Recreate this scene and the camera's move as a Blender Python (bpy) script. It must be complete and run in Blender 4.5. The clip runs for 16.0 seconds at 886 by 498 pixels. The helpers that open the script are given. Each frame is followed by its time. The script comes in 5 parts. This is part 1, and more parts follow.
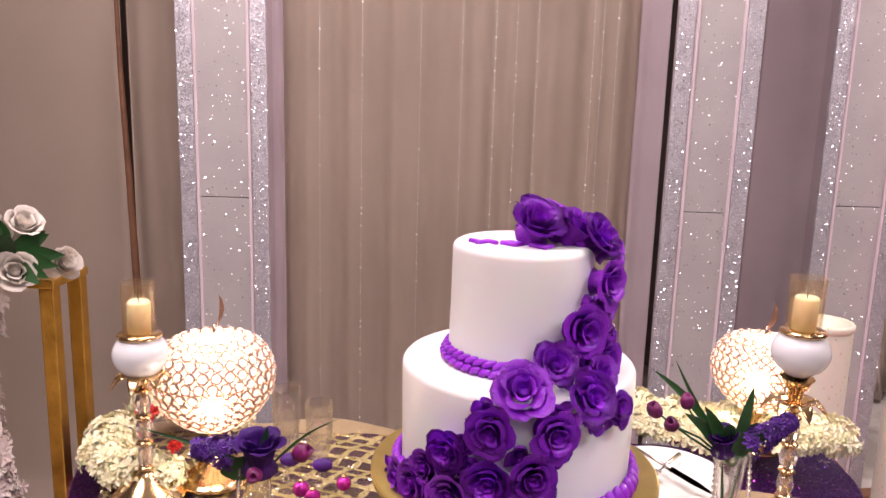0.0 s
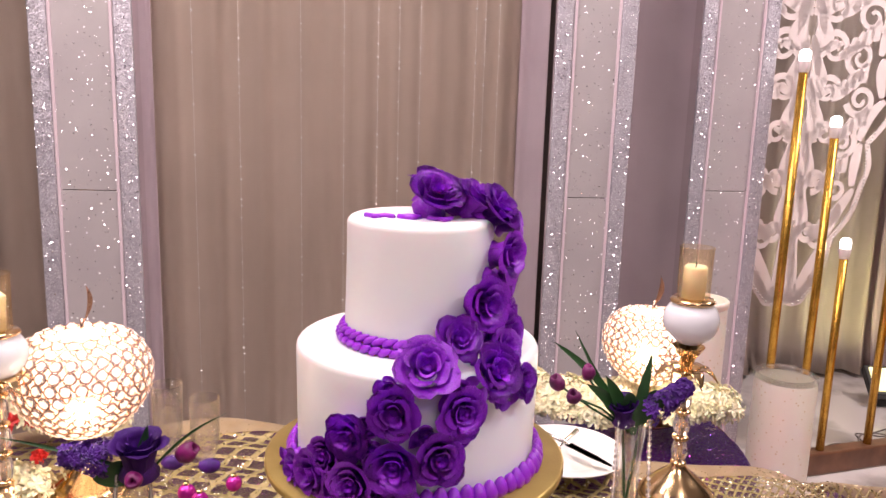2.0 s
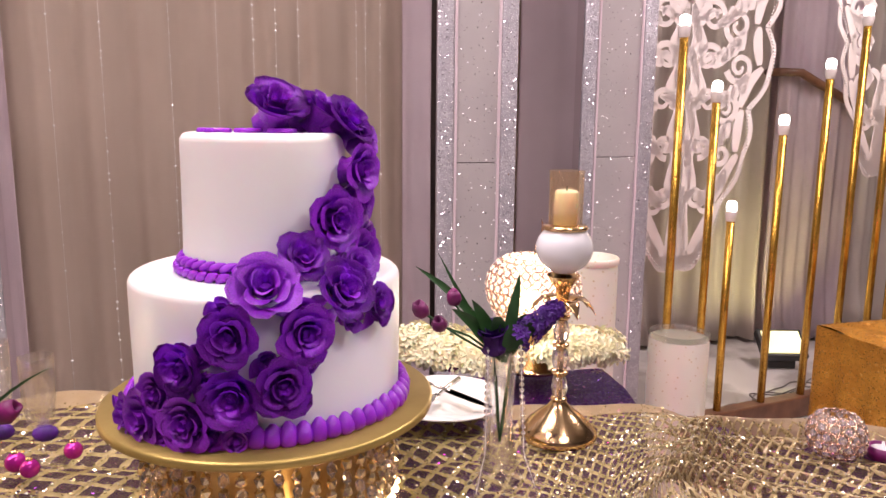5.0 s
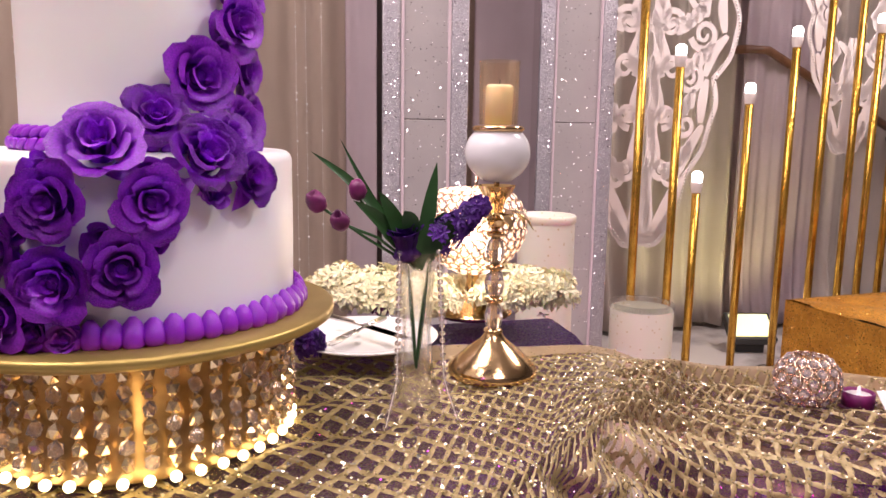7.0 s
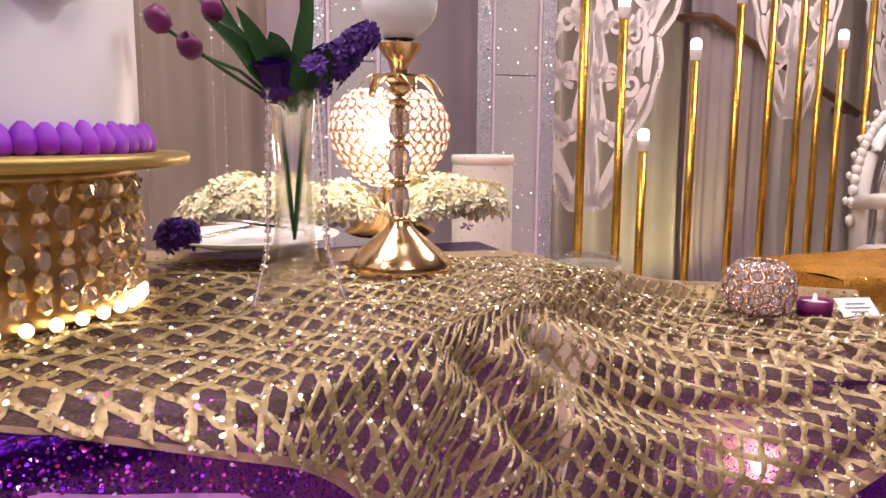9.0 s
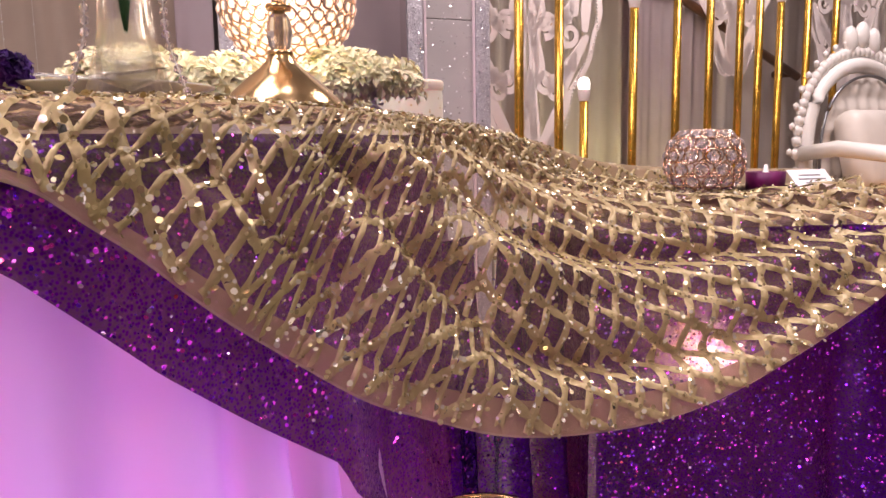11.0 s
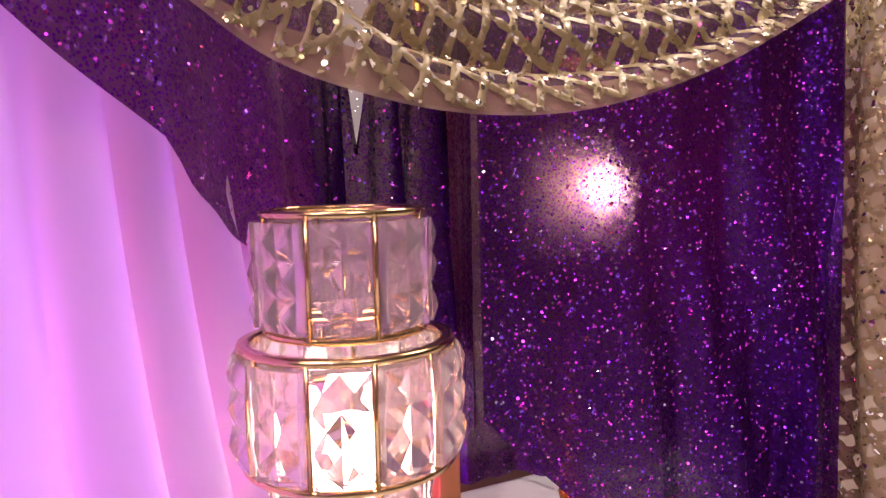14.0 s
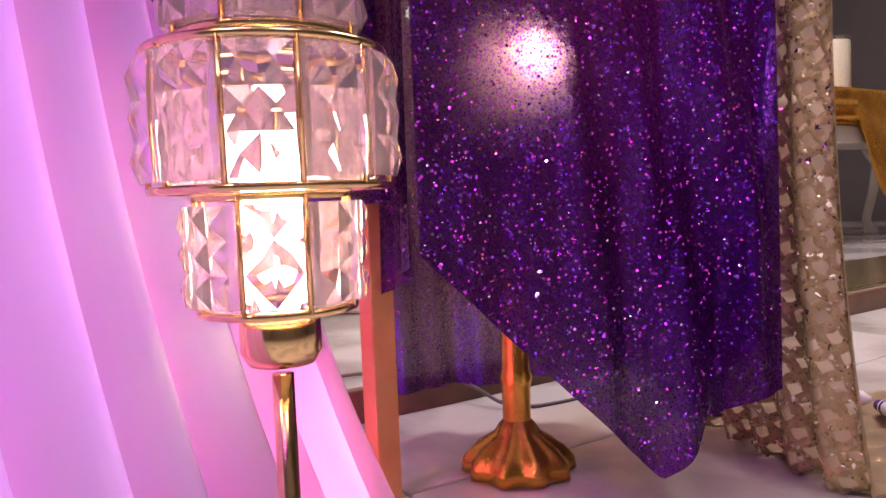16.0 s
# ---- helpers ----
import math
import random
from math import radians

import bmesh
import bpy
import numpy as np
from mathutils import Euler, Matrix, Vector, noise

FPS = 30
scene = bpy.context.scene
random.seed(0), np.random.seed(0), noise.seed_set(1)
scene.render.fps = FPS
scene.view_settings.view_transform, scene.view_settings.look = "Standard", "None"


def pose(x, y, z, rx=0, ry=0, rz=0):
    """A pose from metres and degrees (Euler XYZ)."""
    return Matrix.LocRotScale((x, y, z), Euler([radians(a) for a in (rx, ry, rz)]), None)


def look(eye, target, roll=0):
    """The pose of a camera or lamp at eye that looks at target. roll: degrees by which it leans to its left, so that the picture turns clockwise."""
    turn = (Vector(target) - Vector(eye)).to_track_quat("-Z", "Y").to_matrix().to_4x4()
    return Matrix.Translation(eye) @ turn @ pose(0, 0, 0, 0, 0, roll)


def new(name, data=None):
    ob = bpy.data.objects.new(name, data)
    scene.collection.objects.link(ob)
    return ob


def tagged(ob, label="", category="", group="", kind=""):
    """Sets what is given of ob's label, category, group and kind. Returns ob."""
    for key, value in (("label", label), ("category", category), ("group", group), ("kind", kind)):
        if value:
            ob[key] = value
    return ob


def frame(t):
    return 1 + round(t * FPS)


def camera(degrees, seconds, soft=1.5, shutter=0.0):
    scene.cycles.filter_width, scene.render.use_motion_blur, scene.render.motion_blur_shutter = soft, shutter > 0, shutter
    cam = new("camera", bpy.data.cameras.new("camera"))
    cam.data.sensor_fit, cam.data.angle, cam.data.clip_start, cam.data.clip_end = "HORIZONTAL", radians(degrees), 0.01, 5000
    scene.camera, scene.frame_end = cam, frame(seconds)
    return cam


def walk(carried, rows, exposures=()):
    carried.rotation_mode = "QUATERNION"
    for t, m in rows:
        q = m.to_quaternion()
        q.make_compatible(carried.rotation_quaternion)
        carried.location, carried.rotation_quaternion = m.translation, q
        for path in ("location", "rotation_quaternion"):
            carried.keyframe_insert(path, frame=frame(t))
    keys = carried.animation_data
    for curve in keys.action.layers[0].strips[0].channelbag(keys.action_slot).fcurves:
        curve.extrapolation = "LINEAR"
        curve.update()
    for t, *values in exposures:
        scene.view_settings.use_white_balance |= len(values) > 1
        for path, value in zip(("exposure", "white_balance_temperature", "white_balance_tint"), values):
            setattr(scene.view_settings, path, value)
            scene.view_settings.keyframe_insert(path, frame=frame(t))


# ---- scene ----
import functools
cam = camera(60.6, 16.0)
PATH = [
    (0, (0.2, 0.264, 1.372), (0.121, 2.227, 0.998), 1.6),
    (0.5, (0.186, 0.277, 1.361), (0.208, 2.242, 0.99), 2.0),
    (1, (0.181, 0.287, 1.35), (0.288, 2.249, 0.982), 1.8),
    (1.5, (0.18, 0.294, 1.341), (0.353, 2.253, 0.977), 1.7),
    (2, (0.183, 0.301, 1.331), (0.415, 2.254, 0.969), 1.7),
    (2.5, (0.19, 0.308, 1.317), (0.471, 2.256, 0.961), 1.5),
    (3, (0.201, 0.315, 1.298), (0.535, 2.255, 0.948), 1.4),
    (3.5, (0.217, 0.319, 1.281), (0.59, 2.253, 0.934), 1.3),
    (4, (0.235, 0.327, 1.26), (0.642, 2.255, 0.918), 1.2),
    (4.2, (0.241, 0.318, 1.254), (0.657, 2.244, 0.908), 0.7),
    (6.3, (0.324, 0.411, 1.126), (0.819, 2.32, 0.797), 1.0),
    (6.5, (0.335, 0.42, 1.109), (0.837, 2.329, 0.787), 0.8),
    (7, (0.368, 0.443, 1.066), (0.885, 2.349, 0.749), 0.8),
    (7.5, (0.397, 0.468, 1.024), (0.929, 2.371, 0.712), 0.6),
    (8, (0.421, 0.492, 0.985), (0.99, 2.384, 0.675), 0.7),
    (8.5, (0.443, 0.516, 0.945), (1.045, 2.399, 0.639), 0.5),
    (8.7, (0.451, 0.523, 0.927), (1.062, 2.404, 0.625), 0.4),
    (10.8, (0.539, 0.616, 0.742), (1.26, 2.462, 0.475), -0.6),
    (11, (0.548, 0.619, 0.726), (1.285, 2.457, 0.451), -1.0),
    (11.5, (0.562, 0.626, 0.691), (1.338, 2.449, 0.421), -1.0),
    (12, (0.572, 0.628, 0.659), (1.385, 2.436, 0.393), -1.1),
    (12.5, (0.579, 0.629, 0.627), (1.43, 2.421, 0.368), -1.1),
    (13, (0.583, 0.627, 0.593), (1.473, 2.399, 0.338), -1.2),
    (13.5, (0.593, 0.628, 0.554), (1.515, 2.384, 0.293), -1.6),
    (14, (0.59, 0.631, 0.493), (1.533, 2.383, 0.292), -1.4),
    (14.5, (0.587, 0.65, 0.462), (1.574, 2.375, 0.241), -1.9),
    (15, (0.587, 0.662, 0.401), (1.614, 2.37, 0.233), -1.8),
    (15.5, (0.592, 0.662, 0.354), (1.658, 2.348, 0.201), -2.1),
    (16, (0.597, 0.658, 0.317), (1.702, 2.32, 0.184), -2.3),
]
walk(cam, [(t, look(eye, target, roll)) for t, eye, target, roll in PATH])

# ---- light ----
world = bpy.data.worlds.new("world")
world.use_nodes = True
world.node_tree.nodes["Background"].inputs[0].default_value = (0.9, 0.85, 0.95, 1)
world.node_tree.nodes["Background"].inputs[1].default_value = 0.02
scene.world = world
scene.view_settings.exposure = 0.0


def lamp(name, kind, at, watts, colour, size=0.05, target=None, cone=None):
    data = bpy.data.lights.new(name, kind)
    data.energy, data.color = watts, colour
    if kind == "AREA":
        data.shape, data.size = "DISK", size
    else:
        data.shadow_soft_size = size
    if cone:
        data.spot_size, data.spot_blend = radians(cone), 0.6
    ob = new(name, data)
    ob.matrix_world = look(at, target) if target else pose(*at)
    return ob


WARM, NEUTRAL = (1.0, 0.80, 0.62), (1.0, 0.835, 0.84)
# overhead sources are assumed, none is seen; the last panel fills the table fronts
for x, y, w in ((-1.1, 0.6, 50), (0.0, 1.6, 43), (2.9, 1.9, 68), (0.8, -0.8, 30)):
    lamp("overhead_fill_panel", "AREA", (x, y, 3.05), w, NEUTRAL, 1.1)
# assumed point lamps; the one at x = 0.95 brightens the cake's right side
for x, y in ((-0.9, 1.5), (0.9, 1.3), (2.6, 1.6), (0.95, 0.05), (-0.8, -0.8)):
    lamp("overhead_fill_point", "POINT", (x, y, 3.02), 19, NEUTRAL, 0.03)
lamp("under_table_uplight", "POINT", (0.40, 1.26, 0.30), 6.8, (0.68, 0.17, 1.0), 0.05)
lamp("under_table_uplight", "POINT", (0.76, 1.27, 0.07), 5.8, (1.0, 0.15, 0.42), 0.03)
lamp("party_spot", "SPOT", (1.6, -0.6, 2.7), 30, (0.28, 0.08, 1.0), 0.03, (0.33, 1.10, 1.01), 5.5)
# this second spot is assumed, added to lift the purple side cloth
lamp("party_spot", "SPOT", (-1.2, -0.8, 2.6), 80, (0.66, 0.07, 1.0), 0.03, (1.05, 1.1, 0.30), 18)

# fill spot with no known source, added to brighten the cake
lamp("cake_fill_spot", "SPOT", (2.2, 0.3, 3.0), 120, (1.0, 0.90, 0.88), 0.04, (0.27, 1.2, 1.03), 11)

# ---- materials ----


class Mat:
    """A small builder of node materials."""

    def __init__(self, name, colour, rough=0.5, metal=0.0, **more):
        self.m = bpy.data.materials.new(name)
        self.m.use_nodes = True
        self.t = self.m.node_tree
        self.b = self.t.nodes["Principled BSDF"]
        self.put(self.b, "Base Color", (*colour, 1))
        self.put(self.b, "Roughness", rough)
        self.put(self.b, "Metallic", metal)
        for k, v in more.items():
            self.put(self.b, k.replace("_", " "), v)
        self.c = None

    def put(self, node, key, v):
        node.inputs[key].default_value = v

    def n(self, kind, **props):
        node = self.t.nodes.new(kind)
        for k, v in props.items():
            if k in node.inputs:
                node.inputs[k].default_value = v
        return node

    def l(self, a, b):
        self.t.links.new(a, b)

    def coord(self):
        if not self.c:
            self.c = self.t.nodes.new("ShaderNodeTexCoord").outputs["Object"]
        return self.c

    def noise(self, scale, detail=4.0):
        k = self.n("ShaderNodeTexNoise", Scale=scale, Detail=detail)
        self.l(self.coord(), k.inputs["Vector"])
        return k.outputs["Fac"]

    def voronoi(self, scale):
        k = self.n("ShaderNodeTexVoronoi", Scale=scale)
        self.l(self.coord(), k.inputs["Vector"])
        return k

    def ramp(self, fac, a, b, lo=0.3, hi=0.7):
        r = self.t.nodes.new("ShaderNodeValToRGB")
        r.color_ramp.elements[0].position, r.color_ramp.elements[1].position = lo, hi
        r.color_ramp.elements[0].color, r.color_ramp.elements[1].color = (*a, 1), (*b, 1)
        self.l(fac, r.inputs[0])
        return r.outputs[0]

    def vary(self, a, b, scale=6.0, lo=0.3, hi=0.7):
        self.l(self.ramp(self.noise(scale), a, b, lo, hi), self.b.inputs["Base Color"])
        return self

    def bump(self, scale, strength=0.3, dist=0.002, detail=4.0):
        k = self.n("ShaderNodeBump", Strength=strength, Distance=dist)
        self.l(self.noise(scale, detail), k.inputs["Height"])
        self.l(k.outputs[0], self.b.inputs["Normal"])
        return self

    def math(self, op, a, b, c=None):
        k = self.t.nodes.new("ShaderNodeMath")
        k.operation = op
        for s, v in zip(k.inputs, (a, b, c)):
            if v is None:
                continue
            if isinstance(v, (int, float)):
                s.default_value = v
            else:
                self.l(v, s)
        return k.outputs[0]

    def sequins(self, scale, spread, some=0.1, wide=1.5, rough=(0.3, 0.1), metal=None, dots=0.0, tints=None):
        """Small facets, each turned its own way; some of them tilt far and shine, or are painted bright."""
        v = self.voronoi(scale)
        sep = self.t.nodes.new("ShaderNodeSeparateColor")
        self.l(v.outputs["Color"], sep.inputs[0])
        flag = self.math("LESS_THAN", sep.outputs[2], some)
        if dots:
            flag = self.math("MULTIPLY", flag, self.math("LESS_THAN", v.outputs["Distance"], dots))
        sub = self.t.nodes.new("ShaderNodeVectorMath")
        sub.operation = "SUBTRACT"
        sub.inputs[1].default_value = (0.5, 0.5, 0.5 if not some else 0.25)
        mul = self.t.nodes.new("ShaderNodeVectorMath")
        mul.operation = "SCALE"
        add = self.t.nodes.new("ShaderNodeVectorMath")
        nor = self.t.nodes.new("ShaderNodeVectorMath")
        nor.operation = "NORMALIZE"
        geo = self.t.nodes.new("ShaderNodeNewGeometry")
        self.l(v.outputs["Color"], sub.inputs[0])
        self.l(sub.outputs[0], mul.inputs[0])
        self.l(self.math("MULTIPLY_ADD", flag, wide - spread, spread), mul.inputs["Scale"])
        self.l(mul.outputs[0], add.inputs[0])
        self.l(geo.outputs["Normal"], add.inputs[1])
        self.l(add.outputs[0], nor.inputs[0])
        self.l(nor.outputs[0], self.b.inputs["Normal"])
        self.l(self.math("MULTIPLY_ADD", flag, rough[1] - rough[0], rough[0]), self.b.inputs["Roughness"])
        if metal:
            self.l(self.math("MULTIPLY_ADD", flag, metal[1] - metal[0], metal[0]), self.b.inputs["Metallic"])
        if tints:
            was = self.b.inputs["Base Color"].links[0].from_socket
            hue = self.ramp(sep.outputs[0], tints[0], tints[1], 0.35, 0.65)
            mix = self.t.nodes.new("ShaderNodeMix")
            mix.data_type = "RGBA"
            self.l(flag, mix.inputs[0])
            self.l(was, mix.inputs[6])
            self.l(hue, mix.inputs[7])
            self.l(mix.outputs[2], self.b.inputs["Base Color"])
        return nor.outputs[0]

    def emit(self, colour, strength):
        self.put(self.b, "Emission Color", (*colour, 1))
        self.put(self.b, "Emission Strength", strength)
        return self

    def sheer(self, amount, translucent=0.0, colour=(1, 1, 1)):
        """Mix in a see-through share and a share of light let through."""
        out = self.t.nodes["Material Output"]
        last = self.b.outputs[0]
        for kind, share in (("ShaderNodeBsdfTranslucent", translucent), ("ShaderNodeBsdfTransparent", amount)):
            if share > 0:
                k = self.t.nodes.new(kind)
                k.inputs[0].default_value = (*colour, 1)
                mix = self.n("ShaderNodeMixShader", Fac=share)
                self.l(last, mix.inputs[1])
                self.l(k.outputs[0], mix.inputs[2])
                last = mix.outputs[0]
        self.l(last, out.inputs["Surface"])
        return self


def M(*a, **k):
    return Mat(*a, **k)


m_icing = M("white_icing", (0.70, 0.68, 0.70), 0.42, Subsurface_Weight=0.15).vary((0.80, 0.78, 0.78), (0.74, 0.72, 0.74), 5).bump(60, 0.12, 0.002)
m_purple = M("purple_buttercream", (0.16, 0.015, 0.40), 0.34, Subsurface_Weight=0.05).vary((0.19, 0.008, 0.45), (0.40, 0.032, 0.72), 24).bump(240, 0.3, 0.001)
m_board = M("gold_foil_board", (0.48, 0.35, 0.11), 0.40, 0.75).vary((0.50, 0.37, 0.12), (0.40, 0.29, 0.09), 14).bump(300, 0.25, 0.001)
m_gold = M("polished_gold", (0.84, 0.60, 0.33), 0.16, 1.0).vary((0.86, 0.63, 0.36), (0.72, 0.49, 0.25), 20)
m_pole = M("gold_foil_pole", (0.80, 0.46, 0.08), 0.26, 0.9).vary((0.85, 0.50, 0.09), (0.55, 0.30, 0.05), 30).bump(90, 0.5, 0.002)
m_rose_gold = M("rose_gold_wire", (0.86, 0.62, 0.48), 0.25, 1.0)
m_white = M("white_glaze", (0.78, 0.78, 0.82), 0.12)
m_matte = M("white_lacquer", (0.78, 0.76, 0.73), 0.4).vary((0.80, 0.78, 0.75), (0.70, 0.67, 0.64), 9)
m_china = M("white_china", (0.82, 0.82, 0.83), 0.1)
m_steel = M("steel", (0.65, 0.63, 0.60), 0.22, 1.0)
m_glass = M("clear_glass", (1, 1, 1), 0.02, Transmission_Weight=1.0, IOR=1.3).sheer(0.72)
m_crystal = M("cut_crystal", (1, 0.93, 0.95), 0.03, Transmission_Weight=0.85, IOR=1.5)
# the lit skirt's pink reflection is put into this crystal's colour
m_pinklit = M("pink_reflection_crystal", (1, 0.84, 0.87), 0.03, Transmission_Weight=0.85, IOR=1.5)
m_amber = M("amber_glass", (0.96, 0.78, 0.52), 0.05, Transmission_Weight=0.9, IOR=1.2).sheer(0.84, 0, (1.0, 0.96, 0.89))
m_wax = M("cream_wax", (0.86, 0.82, 0.62), 0.5, Subsurface_Weight=0.3)
m_drape = M("beige_drape", (0.56, 0.47, 0.42), 0.8).vary((0.63, 0.515, 0.43), (0.56, 0.455, 0.375), 3).bump(500, 0.15, 0.001).sheer(0, 0.15, (0.6, 0.5, 0.45))
m_lilac = M("lilac_drape", (0.68, 0.57, 0.62), 0.7).vary((0.70, 0.59, 0.64), (0.62, 0.51, 0.56), 4).bump(500, 0.15, 0.001)
m_white_drape = M("white_drape", (0.68, 0.60, 0.55), 0.8).vary((0.78, 0.70, 0.64), (0.68, 0.60, 0.55), 3).bump(400, 0.15, 0.001)
# the hall's dimness is put into these wall and ceiling colours
m_wall = M("dim_hall_wall", (0.13, 0.11, 0.11), 0.8).vary((0.14, 0.12, 0.12), (0.11, 0.09, 0.09), 2)
m_ceiling = M("dim_hall_ceiling", (0.30, 0.28, 0.27), 0.9).vary((0.31, 0.29, 0.28), (0.27, 0.25, 0.24), 2)
m_tile = M("white_marble_tile", (0.70, 0.67, 0.65), 0.12)
m_grout = M("grout", (0.30, 0.27, 0.25), 0.8).vary((0.32, 0.29, 0.27), (0.24, 0.21, 0.19), 9)
m_brown = M("brown_step_wood", (0.16, 0.075, 0.04), 0.35).vary((0.19, 0.09, 0.05), (0.11, 0.05, 0.03), 18)
m_skirt = M("white_satin_skirt", (0.80, 0.78, 0.80), 0.5).vary((0.76, 0.74, 0.76), (0.68, 0.66, 0.69), 5).sheer(0, 0.45, (0.84, 0.76, 0.86))
m_tulle = M("beige_tulle", (0.52, 0.38, 0.24), 0.7).sheer(0.82, 0.30, (1.0, 0.92, 0.86))
m_net = M("gold_sequin_net", (0.5, 0.4, 0.25), 0.5, 0.2)
m_net.vary((0.44, 0.345, 0.165), (0.31, 0.24, 0.105), 60)
m_net.sequins(230, 0.45, 0.06, 1.1, (0.45, 0.16), (0.20, 1.0), 0.0, ((1.0, 0.92, 0.75), (1.0, 1.0, 0.96)))
m_spangle = M("gold_spangle", (0.66, 0.53, 0.32), 0.24, 0.55)
isl = m_spangle.t.nodes.new("ShaderNodeNewGeometry").outputs["Random Per Island"]
m_spangle.l(m_spangle.ramp(isl, (0.40, 0.32, 0.15), (0.95, 0.90, 0.70), 0.45, 0.95), m_spangle.b.inputs["Base Color"])
m_glint = M("purple_sequin_glint", (0.3, 0.03, 0.8), 0.16, 0.9)
isl = m_glint.t.nodes.new("ShaderNodeNewGeometry").outputs["Random Per Island"]
hue = m_glint.t.nodes.new("ShaderNodeValToRGB")
hue.color_ramp.interpolation = "CONSTANT"
hue.color_ramp.elements[0].color = (0.20, 0.02, 0.95, 1)
hue.color_ramp.elements[1].position, hue.color_ramp.elements[1].color = 0.95, (0.95, 0.15, 0.30, 1)
for q, c in ((0.35, (0.55, 0.03, 0.95, 1)), (0.62, (0.90, 0.08, 0.80, 1)), (0.86, (0.75, 0.55, 1.0, 1))):
    hue.color_ramp.elements.new(q).color = c
m_glint.l(isl, hue.inputs[0])
m_glint.l(hue.outputs[0], m_glint.b.inputs["Base Color"])
m_dense = M("dense_beige_tulle", (0.46, 0.36, 0.22), 0.7).vary((0.52, 0.41, 0.26), (0.42, 0.32, 0.19), 30).sheer(0.30, 0.3, (0.9, 0.75, 0.6))
m_seq = M("purple_sequin_cloth", (0.10, 0.012, 0.30), 0.22, 0.92)
vq = m_seq.voronoi(420)
m_seq.l(m_seq.ramp(vq.outputs["Distance"], (0.085, 0.002, 0.33), (0.013, 0.0005, 0.07), 0.15, 0.7), m_seq.b.inputs["Base Color"])
nq = m_seq.sequins(420, 0.55, 0.045, 1.2, (0.30, 0.10), None, 0.0, ((0.75, 0.06, 0.95), (0.28, 0.10, 1.0)))
# gaps between the sequins let light through
gap = m_seq.math("GREATER_THAN", vq.outputs["Distance"], 0.50)
lit = m_seq.n("ShaderNodeBsdfRefraction", Roughness=0.78, IOR=1.25)
m_seq.l(m_seq.ramp(vq.outputs["Distance"], (0.35, 0.03, 0.40), (1.0, 0.66, 0.74), 0.22, 0.60), lit.inputs[0])
m_seq.l(nq, lit.inputs["Normal"])
mixq = m_seq.n("ShaderNodeMixShader", Fac=0.15)
# the ground cloth glows where it is lit from behind
glow = m_seq.t.nodes.new("ShaderNodeBsdfTranslucent")
glow.inputs[0].default_value = (0.55, 0.02, 0.50, 1)
mixg = m_seq.n("ShaderNodeMixShader", Fac=0.05)
m_seq.l(m_seq.b.outputs[0], mixg.inputs[1])
m_seq.l(glow.outputs[0], mixg.inputs[2])
m_seq.l(mixg.outputs[0], mixq.inputs[1])
m_seq.l(lit.outputs[0], mixq.inputs[2])
clr = m_seq.t.nodes.new("ShaderNodeBsdfTransparent")
mixr = m_seq.t.nodes.new("ShaderNodeMixShader")
m_seq.l(m_seq.math("MULTIPLY", gap, 0.05), mixr.inputs[0])
m_seq.l(mixq.outputs[0], mixr.inputs[1])
m_seq.l(clr.outputs[0], mixr.inputs[2])
m_seq.l(mixr.outputs[0], m_seq.t.nodes["Material Output"].inputs["Surface"])
m_goldseq = M("amber_gold_sequin_cloth", (0.70, 0.34, 0.05), 0.3, 0.6)
m_goldseq.vary((0.75, 0.38, 0.06), (0.50, 0.22, 0.03), 12)
m_goldseq.sequins(260, 0.5, 0.1, 1.5, (0.36, 0.1))
m_rhine = M("rhinestone_band", (0.52, 0.49, 0.54), 0.3, 0.45)
m_rhine.vary((0.44, 0.42, 0.46), (0.36, 0.34, 0.38), 30)
# white non-metal dots paint the stones' sparkle into the band
m_rhine.sequins(360, 0.5, 0.30, 0.4, (0.40, 0.15), (0.45, 0.0), 0.36, ((0.85, 0.83, 0.88), (1, 1, 1)))
m_glit = M("silver_glitter_cloth", (0.46, 0.43, 0.43), 0.55, 0.2)
m_glit.vary((0.48, 0.45, 0.45), (0.40, 0.37, 0.38), 4)
m_stone = M("rhinestone", (0.95, 0.94, 1.0), 0.12, 0.9)
m_mirror = M("mirror", (0.86, 0.84, 0.84), 0.04, 1.0)
m_lace = M("white_cut_panel", (0.80, 0.72, 0.70), 0.42)
m_bead = M("pearl_bead", (0.85, 0.82, 0.80), 0.1)
m_bulb = M("bulb_glow", (1, 1, 1), 0.4).emit((1.0, 0.93, 0.84), 9)
m_socket = M("white_socket", (0.80, 0.74, 0.72), 0.35)
m_ledbead = M("warm_led_bead", (1, 0.9, 0.7), 0.2).emit((1.0, 0.75, 0.42), 7)
m_shell = M("frosted_lamp_core", (1, 0.9, 0.8), 0.6).emit((1.0, 0.72, 0.50), 2.1)
m_core = M("lamp_bulb_core", (1, 0.9, 0.8), 0.5).emit((1.0, 0.82, 0.62), 30)
m_flood = M("flood_glass", (1, 1, 0.8), 0.3).emit((1.0, 0.92, 0.36), 1.1)
m_black = M("black_plastic", (0.03, 0.03, 0.03), 0.4)
m_leaf = M("dark_green_leaf", (0.03, 0.10, 0.025), 0.45).vary((0.03, 0.11, 0.03), (0.02, 0.06, 0.015), 30)
m_bloom = M("white_petal", (0.80, 0.76, 0.60), 0.6, Subsurface_Weight=0.1).vary((0.88, 0.84, 0.64), (0.82, 0.74, 0.46), 60)
m_red = M("red_petal", (0.60, 0.02, 0.02), 0.5)
